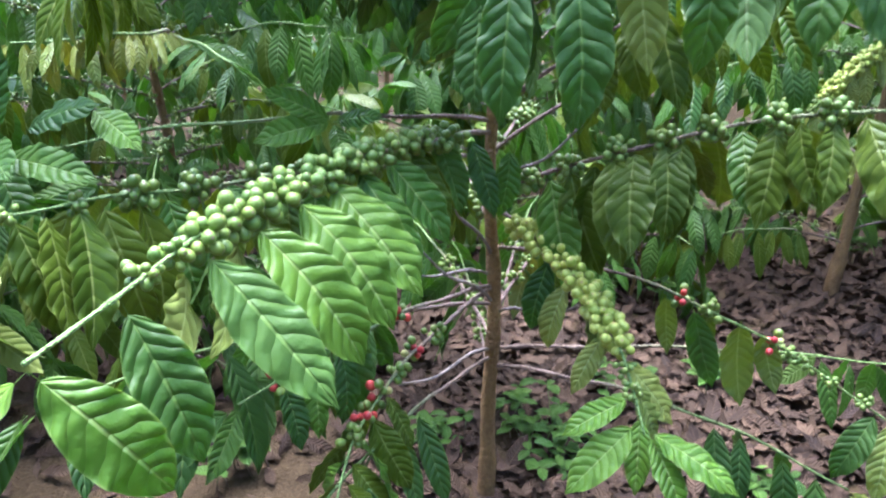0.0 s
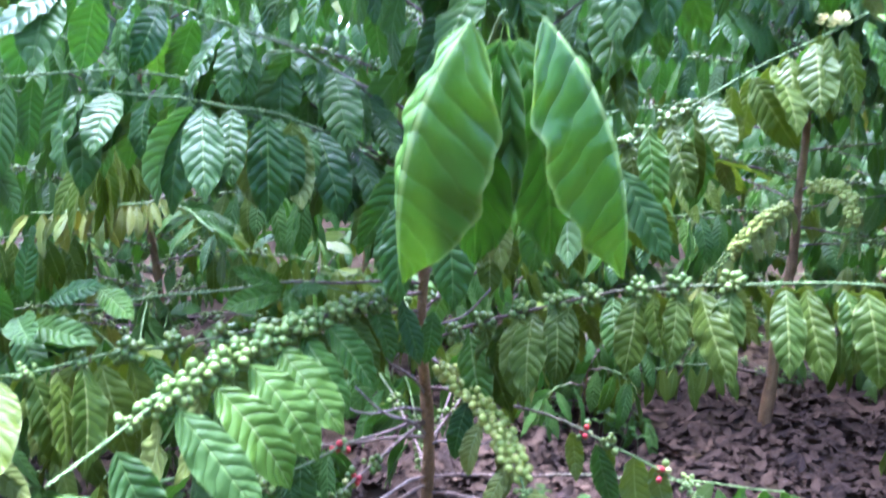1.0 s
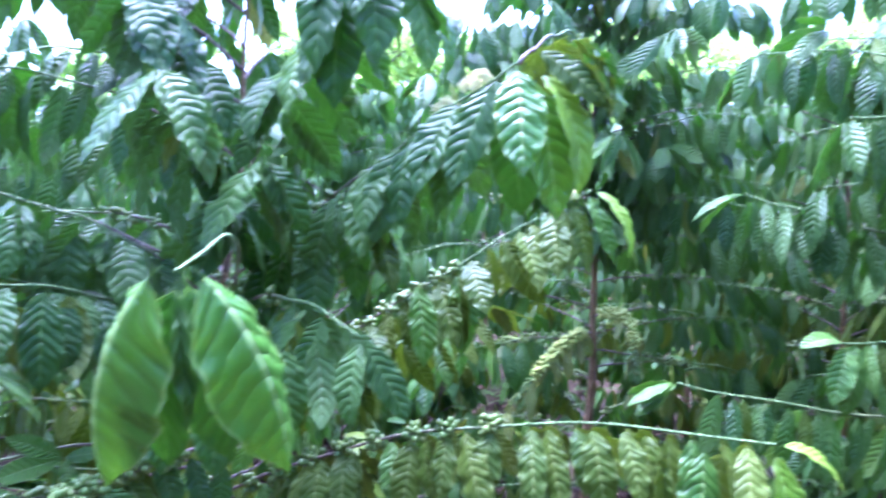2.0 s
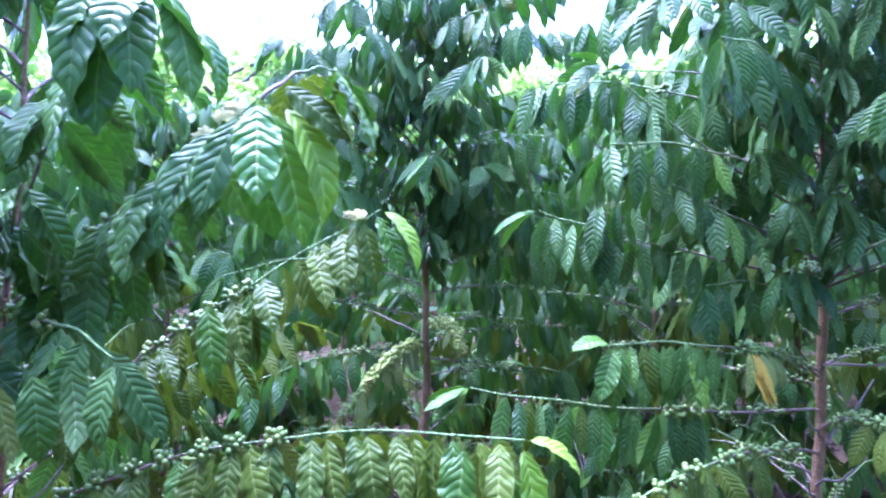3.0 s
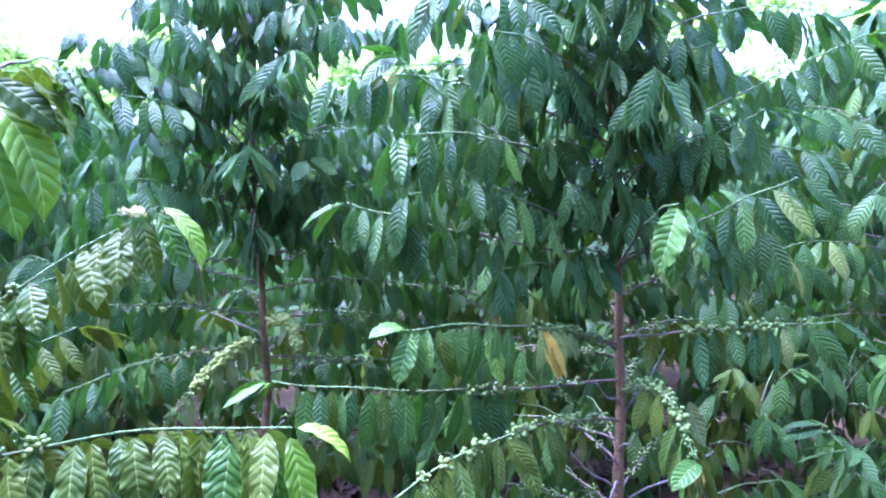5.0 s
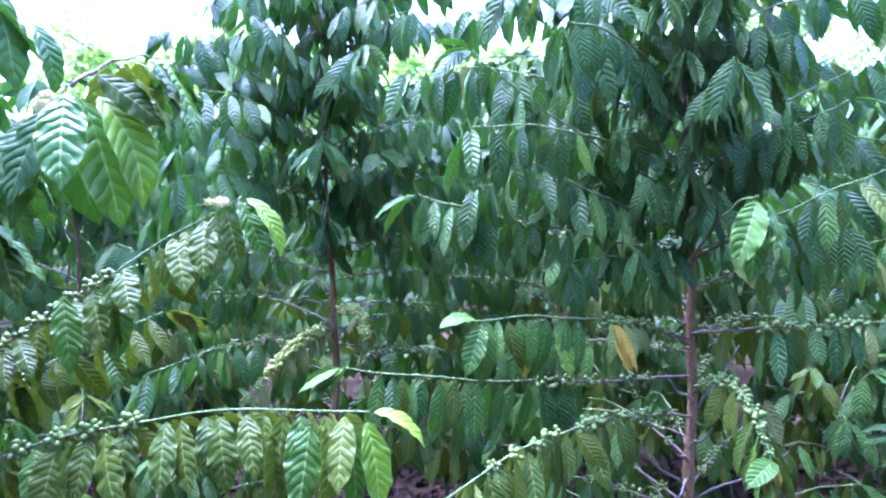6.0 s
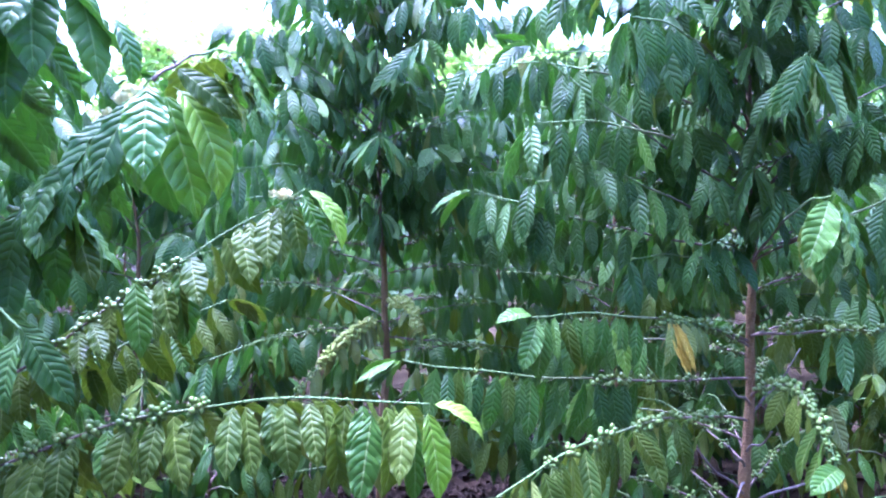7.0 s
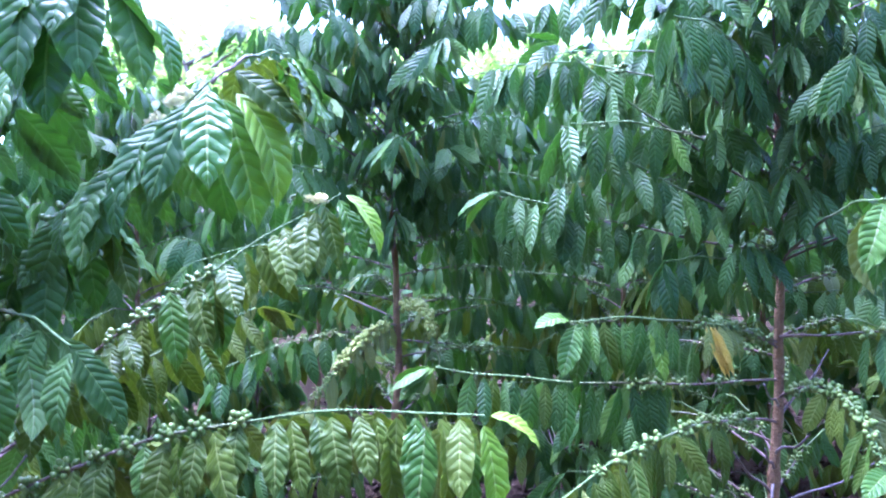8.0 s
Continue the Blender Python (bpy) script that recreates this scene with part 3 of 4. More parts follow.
# broad bluish leaves beside the left branch
side = A.branch(1.08, (-0.56, 0.84, 1.07), 0.03, (2, 2), (2, 2), 0.15, "mature", True, 0.06, tip=0)
for k, (p, d, size) in enumerate((((-0.545, 0.82, 1.075), (0.95, -0.2, -0.22), 0.15), ((-0.56, 0.83, 1.085), (0.6, -0.7, -0.2), 0.14), ((-0.53, 0.86, 1.10), (0.8, -0.2, 0.2), 0.14), ((-0.44, 0.86, 1.13), (0.55, -0.3, -0.35), 0.11), ((-0.56, 0.85, 1.10), (0.2, 0.1, 0.7), 0.13), ((-0.58, 0.86, 1.07), (0.4, -0.3, -0.7), 0.14))):
    A.leaf(side, p, d, (0.0, -0.75, 0.8), size, "fresh" if k == 3 else "mature", True, k)
# the drooping bunch in front of the trunk
bunch = A.branch(0.92, (0.315, 0.82, 0.665), leaves=(2, 2), berries=(0.08, 0.92), size=0.13, species="yellow", fine=True, gap=0.035, cluster="bunch", crowd=1.0, tip=0, via=(0.262, 1.05, 0.80))
hang(A, bunch, (
    ((0.30, 0.86, 0.70), (-0.9, -0.35, -0.35), (-0.2, -0.6, 0.8), 0.125, "young", 0),
    ((0.305, 0.83, 0.675), (-0.75, -0.35, -0.6), (-0.2, -0.7, 0.8), 0.15, "fresh", 1),
    ((0.32, 0.82, 0.67), (0.75, -0.5, -0.4), (0.2, -0.6, 0.8), 0.15, "young", 2),
    ((0.32, 0.82, 0.665), (0.3, -0.5, -0.75), (0.3, -0.7, 0.6), 0.12, "young", 3),
    ((0.315, 0.85, 0.68), (-0.1, -0.4, -0.85), (-0.1, -0.8, 0.5), 0.12, "young", 4),
    ((0.21, 1.12, 0.83), (-0.25, -0.2, -0.95), (-0.4, -0.85, 0.3), 0.15, "mature", 5),
    ((0.24, 1.08, 0.80), (-0.3, -0.1, -0.95), (-0.5, -0.6, 0.5), 0.14, "yellow", 6),
    ((0.265, 1.03, 0.78), (0.05, -0.2, -0.95), (0.5, -0.75, 0.2), 0.13, "yellow", 1),
    ((0.285, 0.98, 0.75), (-0.4, -0.15, -0.85), (-0.4, -0.8, 0.4), 0.12, "yellow", 2),
    ((0.30, 0.93, 0.73), (0.55, -0.15, -0.75), (0.5, -0.7, 0.5), 0.14, "yellow", 3),
    ((0.305, 0.9, 0.71), (0.45, -0.2, -0.85), (0.5, -0.7, 0.5), 0.13, "yellow", 5),
))
# the branch with the ripe berries
ripe = A.branch(0.84, (0.83, 1.01, 0.55), leaves=(2, 2), berries=(0.42, 0.98), size=0.14, species="yellow", fine=True, gap=0.055, cluster="loose", crowd=0.75, tip=2, ripe=0.45, tip_species="mature", via=(0.48, 1.17, 0.728))
hang(A, ripe, (
    ((0.45, 1.18, 0.73), (0.1, -0.1, -1.0), (0.2, 0.9, 0.2), 0.13, "sunny", 0),
    ((0.53, 1.16, 0.715), (-0.1, -0.1, -1.0), (0.3, 0.9, 0.2), 0.13, "sunny", 2),
    ((0.58, 1.13, 0.70), (0.15, -0.1, -1.0), (-0.2, 0.9, 0.2), 0.19, "sunny", 3),
    ((0.62, 1.12, 0.68), (0.3, -0.1, -1.0), (0.2, 0.9, 0.2), 0.13, "sunny", 5),
    ((0.50, 1.17, 0.71), (0.35, -0.1, -0.95), (-0.5, -0.8, 0.2), 0.17, "mature", 4),
    ((0.80, 1.02, 0.57), (-0.5, -0.2, -0.75), (-0.3, -0.6, 0.7), 0.15, "mature", 6),
    ((0.82, 1.01, 0.56), (-0.2, -0.3, -0.85), (-0.2, -0.7, 0.7), 0.15, "yellow", 1),
))
A.branch(0.62, (1.02, 1.30, 0.51), 0.02, (0.75, 1.0), (0.7, 0.9), 0.16, "mature", False, 0.06, "loose", 0.4, 2)
A.branch(0.76, (-0.14, 0.79, 0.56), 0.02, (0.5, 1.0), (0.25, 1.0), 0.14, "mature", True, 0.05, "loose", 0.8, 2, ripe=0.3, via=(-0.072, 1.0, 0.645))
A.branch(0.76, (-0.285, 0.84, 0.70), 0.03, (0.6, 1.0), (0.4, 1.0), 0.14, "mature", True, 0.06, "loose", 0.6, 2, ripe=0.5)
hang(A, front, (
    ((0.0, 1.10, 1.06), (0.3, -0.25, -0.9), (0.3, -0.85, 0.4), 0.15, "mature", 1),
    ((0.06, 1.12, 1.05), (0.25, -0.2, -0.95), (0.4, -0.85, 0.3), 0.15, "mature", 4),
    ((-0.03, 1.05, 1.06), (0.35, -0.1, -0.9), (-0.4, -0.6, 0.5), 0.17, "sunny", 6),
    ((0.13, 1.12, 1.03), (-0.1, -0.2, -0.95), (0.2, -0.9, 0.2), 0.13, "mature", 5),
))
# the umbrella of fresh leaves that hangs into the path
over = A.branch(1.34, (0.172, 0.205, 1.49), leaves=(2, 2), berries=(0.1, 0.3), size=0.17, fine=True, gap=0.08, cluster="loose", crowd=0.5, tip=0, thick=0.0034, via=(0.19, 0.72, 1.50))
hang(A, over, (
    ((0.160, 0.203, 1.495), (-0.086, 0.04, -0.2), (-0.6, -0.68, 0.35), 0.25, "young", 7),
    ((0.186, 0.203, 1.495), (0.1, 0.0, -0.17), (0.6, -0.68, 0.35), 0.235, "young", 8),
    ((0.172, 0.21, 1.485), (-0.01, 0.07, -0.2), (-0.35, -0.9, 0.2), 0.2, "mature", 1),
    ((0.175, 0.225, 1.485), (0.02, 0.09, -0.2), (0.6, 0.75, 0.1), 0.2, "mature", 2),
    ((0.178, 0.215, 1.485), (0.035, 0.05, -0.2), (0.5, -0.85, 0.1), 0.19, "mature", 3),
))
A.branch(1.30, (0.16, 0.74, 1.33), 0.03, (2, 2), (2, 2), 0.16, "mature", True, 0.06, tip=0)
veil = A.branch(1.36, (0.38, 0.68, 1.36), 0.05, (0.5, 1.0), (0.1, 0.5), 0.17, "mature", True, 0.06, "loose", 0.5, 2, hang=0.9)
hang(A, veil, (
    ((0.085, 0.73, 1.31), (-0.05, -0.1, -1.0), (-0.2, -1.0, 0.2), 0.175, "mature", 0),
    ((0.145, 0.71, 1.31), (0.05, -0.1, -1.0), (0.2, -1.0, 0.2), 0.175, "mature", 1),
    ((0.16, 0.76, 1.25), (-0.02, -0.1, -1.0), (0.3, -0.9, 0.2), 0.13, "mature", 2),
    ((0.06, 0.86, 1.27), (0.0, -0.1, -1.0), (-0.4, -0.9, 0.2), 0.14, "mature", 3),
    ((0.20, 0.70, 1.34), (0.15, -0.1, -1.0), (0.3, 0.9, 0.2), 0.15, "sunny", 4),
    ((0.26, 0.68, 1.35), (0.1, -0.1, -1.0), (0.2, -0.9, 0.2), 0.16, "mature", 5),
    ((0.31, 0.70, 1.36), (0.1, -0.1, -1.0), (0.3, 0.9, 0.2), 0.16, "fresh", 6),
))
# pale-backed leaves that hang beside the trunk
pale = A.branch(1.30, (-0.24, 0.83, 1.44), 0.03, (0.4, 1.0), (0.1, 0.5), 0.17, "mature", True, 0.05, "loose", 0.4, 2, hang=0.9)
hang(A, pale, (
    ((-0.20, 0.85, 1.42), (0.2, -0.1, -1.0), (0.2, 0.9, 0.1), 0.16, "sunny", 3),
    ((-0.115, 0.91, 1.42), (0.1, -0.1, -1.0), (-0.2, 0.9, 0.1), 0.17, "sunny", 5),
    ((-0.15, 0.88, 1.43), (0.0, -0.1, -1.0), (0.3, -0.9, 0.1), 0.19, "mature", 1),
    ((-0.26, 0.84, 1.44), (-0.15, -0.1, -1.0), (-0.3, -0.9, 0.1), 0.19, "mature", 2),
))
A.branch(1.42, (-0.52, 1.0, 1.64), 0.05, (0.2, 1.0), (2, 2), 0.19, "mature", True, 0.055, tip=3, hang=0.5)
A.branch(1.36, (-0.22, 1.02, 1.58), 0.04, (0.2, 1.0), (2, 2), 0.19, "mature", True, 0.055, tip=4, hang=0.8)
A.branch(1.30, (-0.46, 0.92, 1.46), 0.04, (0.2, 1.0), (2, 2), 0.18, "mature", True, 0.05, tip=4, hang=0.8)
# the flowering branch that rises along the path
bloom = A.branch(1.10, (0.965, 1.09, 1.632), leaves=(0.12, 0.95), berries=(0.1, 0.6), size=0.175, species="sunny", fine=True, gap=0.046, cluster="loose", crowd=0.7, tip=0, flower=2, via=(0.575, 1.165, 1.40))
hang(A, bloom, (
    ((0.965, 1.09, 1.632), (0.55, -0.25, -0.8), (0.5, -0.6, 0.6), 0.2, "lime", 9),
    ((0.95, 1.09, 1.625), (0.3, -0.1, -0.95), (0.5, -0.85, 0.3), 0.18, "fresh", 3),
    ((0.92, 1.10, 1.61), (0.1, -0.1, -1.0), (0.3, -0.9, 0.2), 0.18, "sunny", 4),
    ((0.88, 1.10, 1.60), (0.05, 0.0, -1.0), (0.5, 0.8, 0.2), 0.16, "sunny", 5),
))
part("flower", FLOWERS[0], bloom, Matrix.Translation(Vector((0.885, 1.095, 1.615)) - A.foot))
A.branch(1.02, (0.78, 1.35, 1.33), 0.04, (0.4, 1.0), (0.2, 0.6), 0.16, "sunny", False, 0.05, "loose", 0.5, 3)
# the forked branch with long fresh leaves
fork = A.branch(1.42, (0.605, 0.56, 1.785), leaves=(0.2, 0.85), berries=(0.1, 0.4), size=0.19, fine=True, gap=0.045, cluster="loose", crowd=0.5, tip=0, flower=6, via=(0.42, 0.90, 1.65))
hang(A, fork, (
    ((0.600, 0.555, 1.78), (-0.03, -0.3, -1.0), (-0.15, -1.0, 0.3), 0.19, "young", 3),
    ((0.625, 0.575, 1.775), (0.2, 0.05, -1.0), (0.2, -0.95, 0.15), 0.24, "young", 1),
    ((0.64, 0.58, 1.78), (0.42, -0.1, -0.9), (0.5, -0.75, 0.4), 0.23, "lime", 9),
    ((0.61, 0.60, 1.77), (0.1, 0.1, -1.0), (-0.4, -0.85, 0.2), 0.23, "mature", 6),
    ((0.58, 0.60, 1.77), (-0.3, 0.05, -0.95), (-0.4, -0.85, 0.3), 0.2, "mature", 4),
    ((0.56, 0.65, 1.75), (-0.25, 0.1, -0.95), (-0.4, -0.85, 0.3), 0.21, "mature", 2),
))
A.branch((0.61, 0.565, 1.785), (0.76, 0.68, 1.87), 0.02, (0.2, 1.0), (2, 2), 0.17, "sunny", True, 0.04, tip=4, tip_species="fresh", hang=0.7, thick=0.0035)
high = A.branch(1.60, (0.41, 0.80, 2.04), 0.05, (0.3, 0.95), (2, 2), 0.2, "mature", True, 0.05, tip=2, hang=0.9)
hang(A, high, (
    ((0.34, 0.81, 2.03), (-0.1, -0.2, -1.0), (-0.3, -0.9, 0.2), 0.25, "mature", 0),
    ((0.405, 0.79, 2.035), (0.02, -0.3, -1.0), (0.0, -1.0, 0.2), 0.25, "mature", 1),
    ((0.47, 0.82, 2.035), (0.15, -0.15, -0.95), (0.4, -0.9, 0.3), 0.24, "fresh", 2),
    ((0.52, 0.88, 1.98), (0.35, -0.05, -0.85), (0.6, -0.6, 0.5), 0.17, "fresh", 9),
    ((0.37, 0.84, 2.0), (-0.05, 0.0, -1.0), (-0.4, -0.9, 0.1), 0.26, "mature", 3),
))
hung = A.branch(1.38, (0.40, 0.98, 1.60), 0.03, (0.3, 0.9), (0.1, 0.5), 0.19, "mature", True, 0.05, "loose", 0.5, 2, hang=0.8)
hang(A, hung, (
    ((0.335, 0.98, 1.53), (-0.1, -0.15, -1.0), (-0.2, -0.95, 0.2), 0.21, "mature", 1),
    ((0.385, 1.02, 1.58), (0.1, -0.15, -1.0), (0.2, -0.95, 0.2), 0.21, "mature", 2),
    ((0.43, 0.98, 1.58), (0.2, -0.1, -1.0), (0.4, -0.85, 0.2), 0.19, "sunny", 4),
    ((0.55, 1.10, 1.42), (0.05, -0.15, -1.0), (0.1, -0.95, 0.2), 0.2, "fresh", 0),
    ((0.645, 1.13, 1.44), (0.1, -0.15, -1.0), (0.2, -0.95, 0.2), 0.21, "fresh", 5),
))
A.branch(1.5, (0.06, 0.80, 1.80), 0.05, (0.2, 1.0), (2, 2), 0.2, "mature", True, 0.055, tip=5, hang=0.9)
A.branch(1.45, (0.22, 0.86, 1.66), 0.04, (0.3, 1.0), (2, 2), 0.2, "mature", True, 0.055, tip=4, hang=0.9)
A.branch(1.2, (0.10, 0.92, 1.36), 0.03, (0.3, 1.0), (0.1, 0.5), 0.18, "mature", True, 0.06, tip=4, hang=0.9)
crest = A.branch(1.68, (0.0, 0.97, 1.99), 0.06, (0.3, 1.0), (2, 2), 0.21, "mature", True, 0.06, tip=5, hang=0.8)
for x, y, z in ((0.45, 1.8, 0.75), (0.3, 1.9, 0.72), (-0.1, 1.85, 0.68), (0.05, 1.85, 0.6)):
    A.branch(z - 0.05, (x, y, z), 0.05, (0.3, 1.0), (0.1, 0.5), 0.19, "mature", False, 0.055, tip=3)
A.branch(0.72, (-0.55, 0.80, 0.72), 0.04, (0.35, 1.0), (0.3, 0.6), 0.19, "mature", True, 0.055, "loose", 0.4, 3)
A.branch(0.60, (-0.22, 0.72, 0.52), 0.04, (0.35, 1.0), (2, 2), 0.18, "mature", True, 0.055, "loose", 0.4, 3)
A.branch(0.58, (0.74, 0.96, 0.45), 0.05, (0.6, 1.0), (2, 2), 0.17, "mature", True, 0.06, "loose", 0.4, 4, tip_species="yellow")
for z, x, y, h in ((0.72, -0.03, 1.08, 0.86), (0.78, -0.08, 1.13, 0.80), (0.82, 0.0, 1.03, 1.0), (0.62, -0.06, 1.05, 0.60), (0.70, 0.27, 1.13, 0.72), (0.95, 0.25, 1.12, 1.06)):
    A.twig(z, (x, y, h))
A.fill(60, 0.7, 0.95, 0.19, lambda e: (e.y > 1.2 and e.x < 0.42 and (e.x > -0.1 or e.z > 1.5)) or (e.z > 1.5 and e.y > 0.72 and e.x < 0.25) or (e.x < -0.25 and e.y > 0.8 and e.z > 1.45), gap=0.05)
A.done()

# ---- the tree behind, in the next row ----
M = Tree(1.55, 2.42, GROUND, 2.55, 2, "tall coffee tree with dark drooping leaves and a bare brown trunk", (0.04, 0.0), 340, 0.023, 280)
M.branch(1.19, (1.625, 2.13, 0.93), leaves=(0.2, 1.0), berries=(0.1, 1.0), size=0.12, species="yellow", gap=0.02, cluster="bunch", crowd=1.0, tip=2, skip=0.6, via=(1.635, 2.2, 1.17))
M.branch(1.12, (1.08, 2.08, 0.86), leaves=(0.15, 1.0), berries=(0.2, 1.0), size=0.13, species="yellow", gap=0.024, cluster="bunch", crowd=1.0, tip=2, skip=0.35, via=(1.36, 2.24, 1.07))
M.branch(1.05, (2.10, 2.20, 0.92), 0.02, (0.8, 1.0), (0.4, 0.9), 0.12, "mature", False, 0.05, "loose", 0.8, 2)
M.branch(1.75, (0.72, 1.81, 2.05), 0.06, (0.3, 1.0), (2, 2), 0.19, tip=4)
M.branch(1.55, (1.66, 1.98, 1.86), 0.04, (0.3, 1.0), (2, 2), 0.19, tip=5)
M.branch(1.55, (1.86, 1.98, 1.90), 0.05, (0.3, 1.0), (2, 2), 0.19, tip=4)
M.branch(2.0, (0.92, 2.2, 2.37), 0.05, (0.2, 1.0), (2, 2), 0.19, tip=4)
for x, y, z in ((1.95, 2.15, 0.62), (1.2, 2.85, 0.65), (0.98, 2.55, 0.7), (2.0, 2.75, 0.7), (1.55, 3.0, 0.75), (1.9, 2.9, 0.45), (1.15, 2.7, 0.45), (2.2, 2.4, 0.5), (0.95, 2.3, 0.45)):
    M.branch(z - 0.02, (x, y, z), 0.05, (0.3, 1.0), (0.1, 0.5), 0.18, "mature", False, 0.055, tip=3)
for i in range(17):
    z, turn = 1.46 + 0.068 * i, -1.85 + (0.0, 0.75, -0.7, 0.35, -0.35)[i % 5]
    M.branch(z, (1.56 + 0.36 * math.cos(turn), 2.42 + 0.36 * math.sin(turn), z + 0.14), 0.05, (0.05, 1.0), (2, 2), 0.165, "mature", False, 0.042, tip=5, hang=0.9)
M.fill(62, 0.9, 0.85, 0.18, lambda e: e.z > 1.55 or e.y > 2.55 or abs(e.x - 1.54) > 0.55, gap=0.048)
M.done()

# ---- the tree on the near row, further along ----
R = Tree(2.38, 1.02, GROUND, 2.55, 3, "coffee tree with a reddish trunk and tiers of drooping leaves", (0.03, 0.0), 420, 0.022, 300)
lit = R.branch(1.16, (1.56, 1.0, 1.268), leaves=(0.5, 0.97), berries=(0.05, 0.5), size=0.17, species="fresh", gap=0.036, cluster="loose", crowd=0.9, tip=0, skip=0.15, droop=1.3, via=(1.92, 0.95, 1.25))
hang(R, lit, (
    ((1.58, 1.0, 1.268), (-0.95, -0.1, 0.05), (0.1, -0.45, 0.9), 0.13, "young", 9),
    ((1.60, 1.0, 1.265), (-0.45, -0.2, -0.85), (-0.4, -0.8, 0.4), 0.17, "fresh", 1),
    ((1.68, 0.99, 1.262), (-0.15, -0.2, -0.95), (0.1, -0.95, 0.2), 0.18, "fresh", 2),
    ((1.82, 0.96, 1.255), (0.0, -0.2, -0.95), (0.1, -0.95, 0.2), 0.18, "lime", 4),
))
amber = R.branch(1.14, (1.965, 0.89, 1.245), 0.02, (0.6, 1.0), (0.3, 1.0), 0.13, "yellow", False, 0.05, "loose", 0.9, 1)
for x, k in ((1.945, 2), (1.962, 4), (1.975, 2)):
    R.leaf(amber, (x, 0.88, 1.245), (0.08, -0.1, -1.0), (0.4, -0.9, 0.1), 0.16, "gold", False, k)
R.branch(1.04, (1.24, 1.16, 1.15), leaves=(0.3, 0.92), berries=(0.1, 0.5), size=0.18, species="mature", gap=0.042, cluster="loose", crowd=0.6, tip=6, tip_size=0.7, tip_species="fresh", droop=1.3, via=(1.72, 1.03, 1.075))
R.branch(0.90, (1.30, 0.68, 0.91), leaves=(0.3, 1.0), berries=(0.1, 0.85), size=0.17, species="sunny", gap=0.042, cluster="loose", crowd=0.6, tip=2, via=(1.80, 0.82, 0.98))
arch = R.branch(0.98, (2.095, 0.44, 0.84), leaves=(0.35, 1.0), berries=(0.1, 0.9), size=0.15, species="sunny", gap=0.035, cluster="loose", crowd=1.0, tip=3, tip_species="fresh", via=(2.185, 0.63, 1.06))
hang(R, arch, (
    ((2.12, 0.47, 0.92), (-0.85, -0.2, -0.15), (-0.1, -0.5, 0.85), 0.14, "fresh", 9),
    ((2.13, 0.49, 0.93), (-0.35, -0.2, -0.9), (-0.3, -0.8, 0.4), 0.12, "gold", 3),
    ((2.22, 0.58, 1.05), (0.25, -0.2, -0.9), (0.2, 0.9, 0.3), 0.15, "yellow", 4),
))
crown = R.branch(1.42, (2.0, 0.395, 1.575), 0.05, (2, 2), (2, 2), 0.15, "young", False, 0.06, tip=0, via=(2.2, 0.68, 1.54))
hang(R, crown, (
    ((1.995, 0.39, 1.573), (-0.5, -0.05, -0.85), (-0.45, -0.75, 0.4), 0.19, "fresh", 1),
    ((2.005, 0.385, 1.573), (0.22, -0.1, -0.95), (0.3, -0.85, 0.35), 0.185, "young", 2),
    ((2.0, 0.40, 1.57), (-0.1, 0.1, -1.0), (-0.4, -0.8, 0.2), 0.2, "fresh", 4),
    ((2.01, 0.40, 1.57), (0.5, 0.1, -0.85), (0.6, -0.6, 0.4), 0.19, "fresh", 5),
    ((2.01, 0.42, 1.565), (0.15, 0.2, -1.0), (0.3, 0.8, 0.2), 0.22, "sunny", 6),
    ((1.995, 0.42, 1.55), (0.0, 0.1, -1.0), (0.2, -0.9, 0.1), 0.15, "gold", 3),
))
R.branch(1.18, (2.62, 0.40, 1.235), leaves=(0.35, 1.0), berries=(0.2, 0.9), size=0.16, species="mature", gap=0.045, cluster="loose", crowd=0.8, tip=2, ripe=0.12, via=(2.34, 0.6, 1.225))
R.branch(1.42, (2.50, 0.42, 1.64), 0.02, (0.3, 1.0), (2, 2), 0.17, "mature", False, 0.045, tip=3, via=(2.36, 0.62, 1.54))
R.branch(1.44, (1.575, 1.37, 1.65), leaves=(0.15, 1.0), berries=(2, 2), size=0.17, gap=0.042, tip=3, tip_species="fresh", via=(1.90, 1.2, 1.54))
R.branch(1.50, (1.69, 1.03, 1.765), leaves=(0.15, 1.0), berries=(2, 2), size=0.17, gap=0.042, tip=3, via=(2.02, 1.0, 1.62))
R.branch(1.62, (1.70, 1.19, 2.085), leaves=(0.15, 1.0), berries=(2, 2), size=0.18, gap=0.045, tip=3, via=(1.95, 1.1, 1.865))
R.branch(1.95, (1.95, 1.0, 2.21), 0.02, (0.15, 1.0), (2, 2), 0.18, "mature", False, 0.05, tip=3)
R.branch(1.62, (2.60, 0.58, 1.86), 0.02, (0.15, 1.0), (2, 2), 0.18, "mature", False, 0.05, tip=3)
R.branch(1.75, (3.07, 0.53, 2.12), 0.02, (0.15, 1.0), (2, 2), 0.18, "mature", False, 0.05, tip=3)
R.branch(1.70, (2.105, 0.545, 1.935), 0.05, (0.5, 1.0), (2, 2), 0.19, "mature", False, 0.045, tip=7, hang=0.95)
R.branch(1.78, (1.81, 0.80, 2.035), 0.05, (0.4, 1.0), (2, 2), 0.19, "mature", False, 0.05, tip=6, hang=0.95)
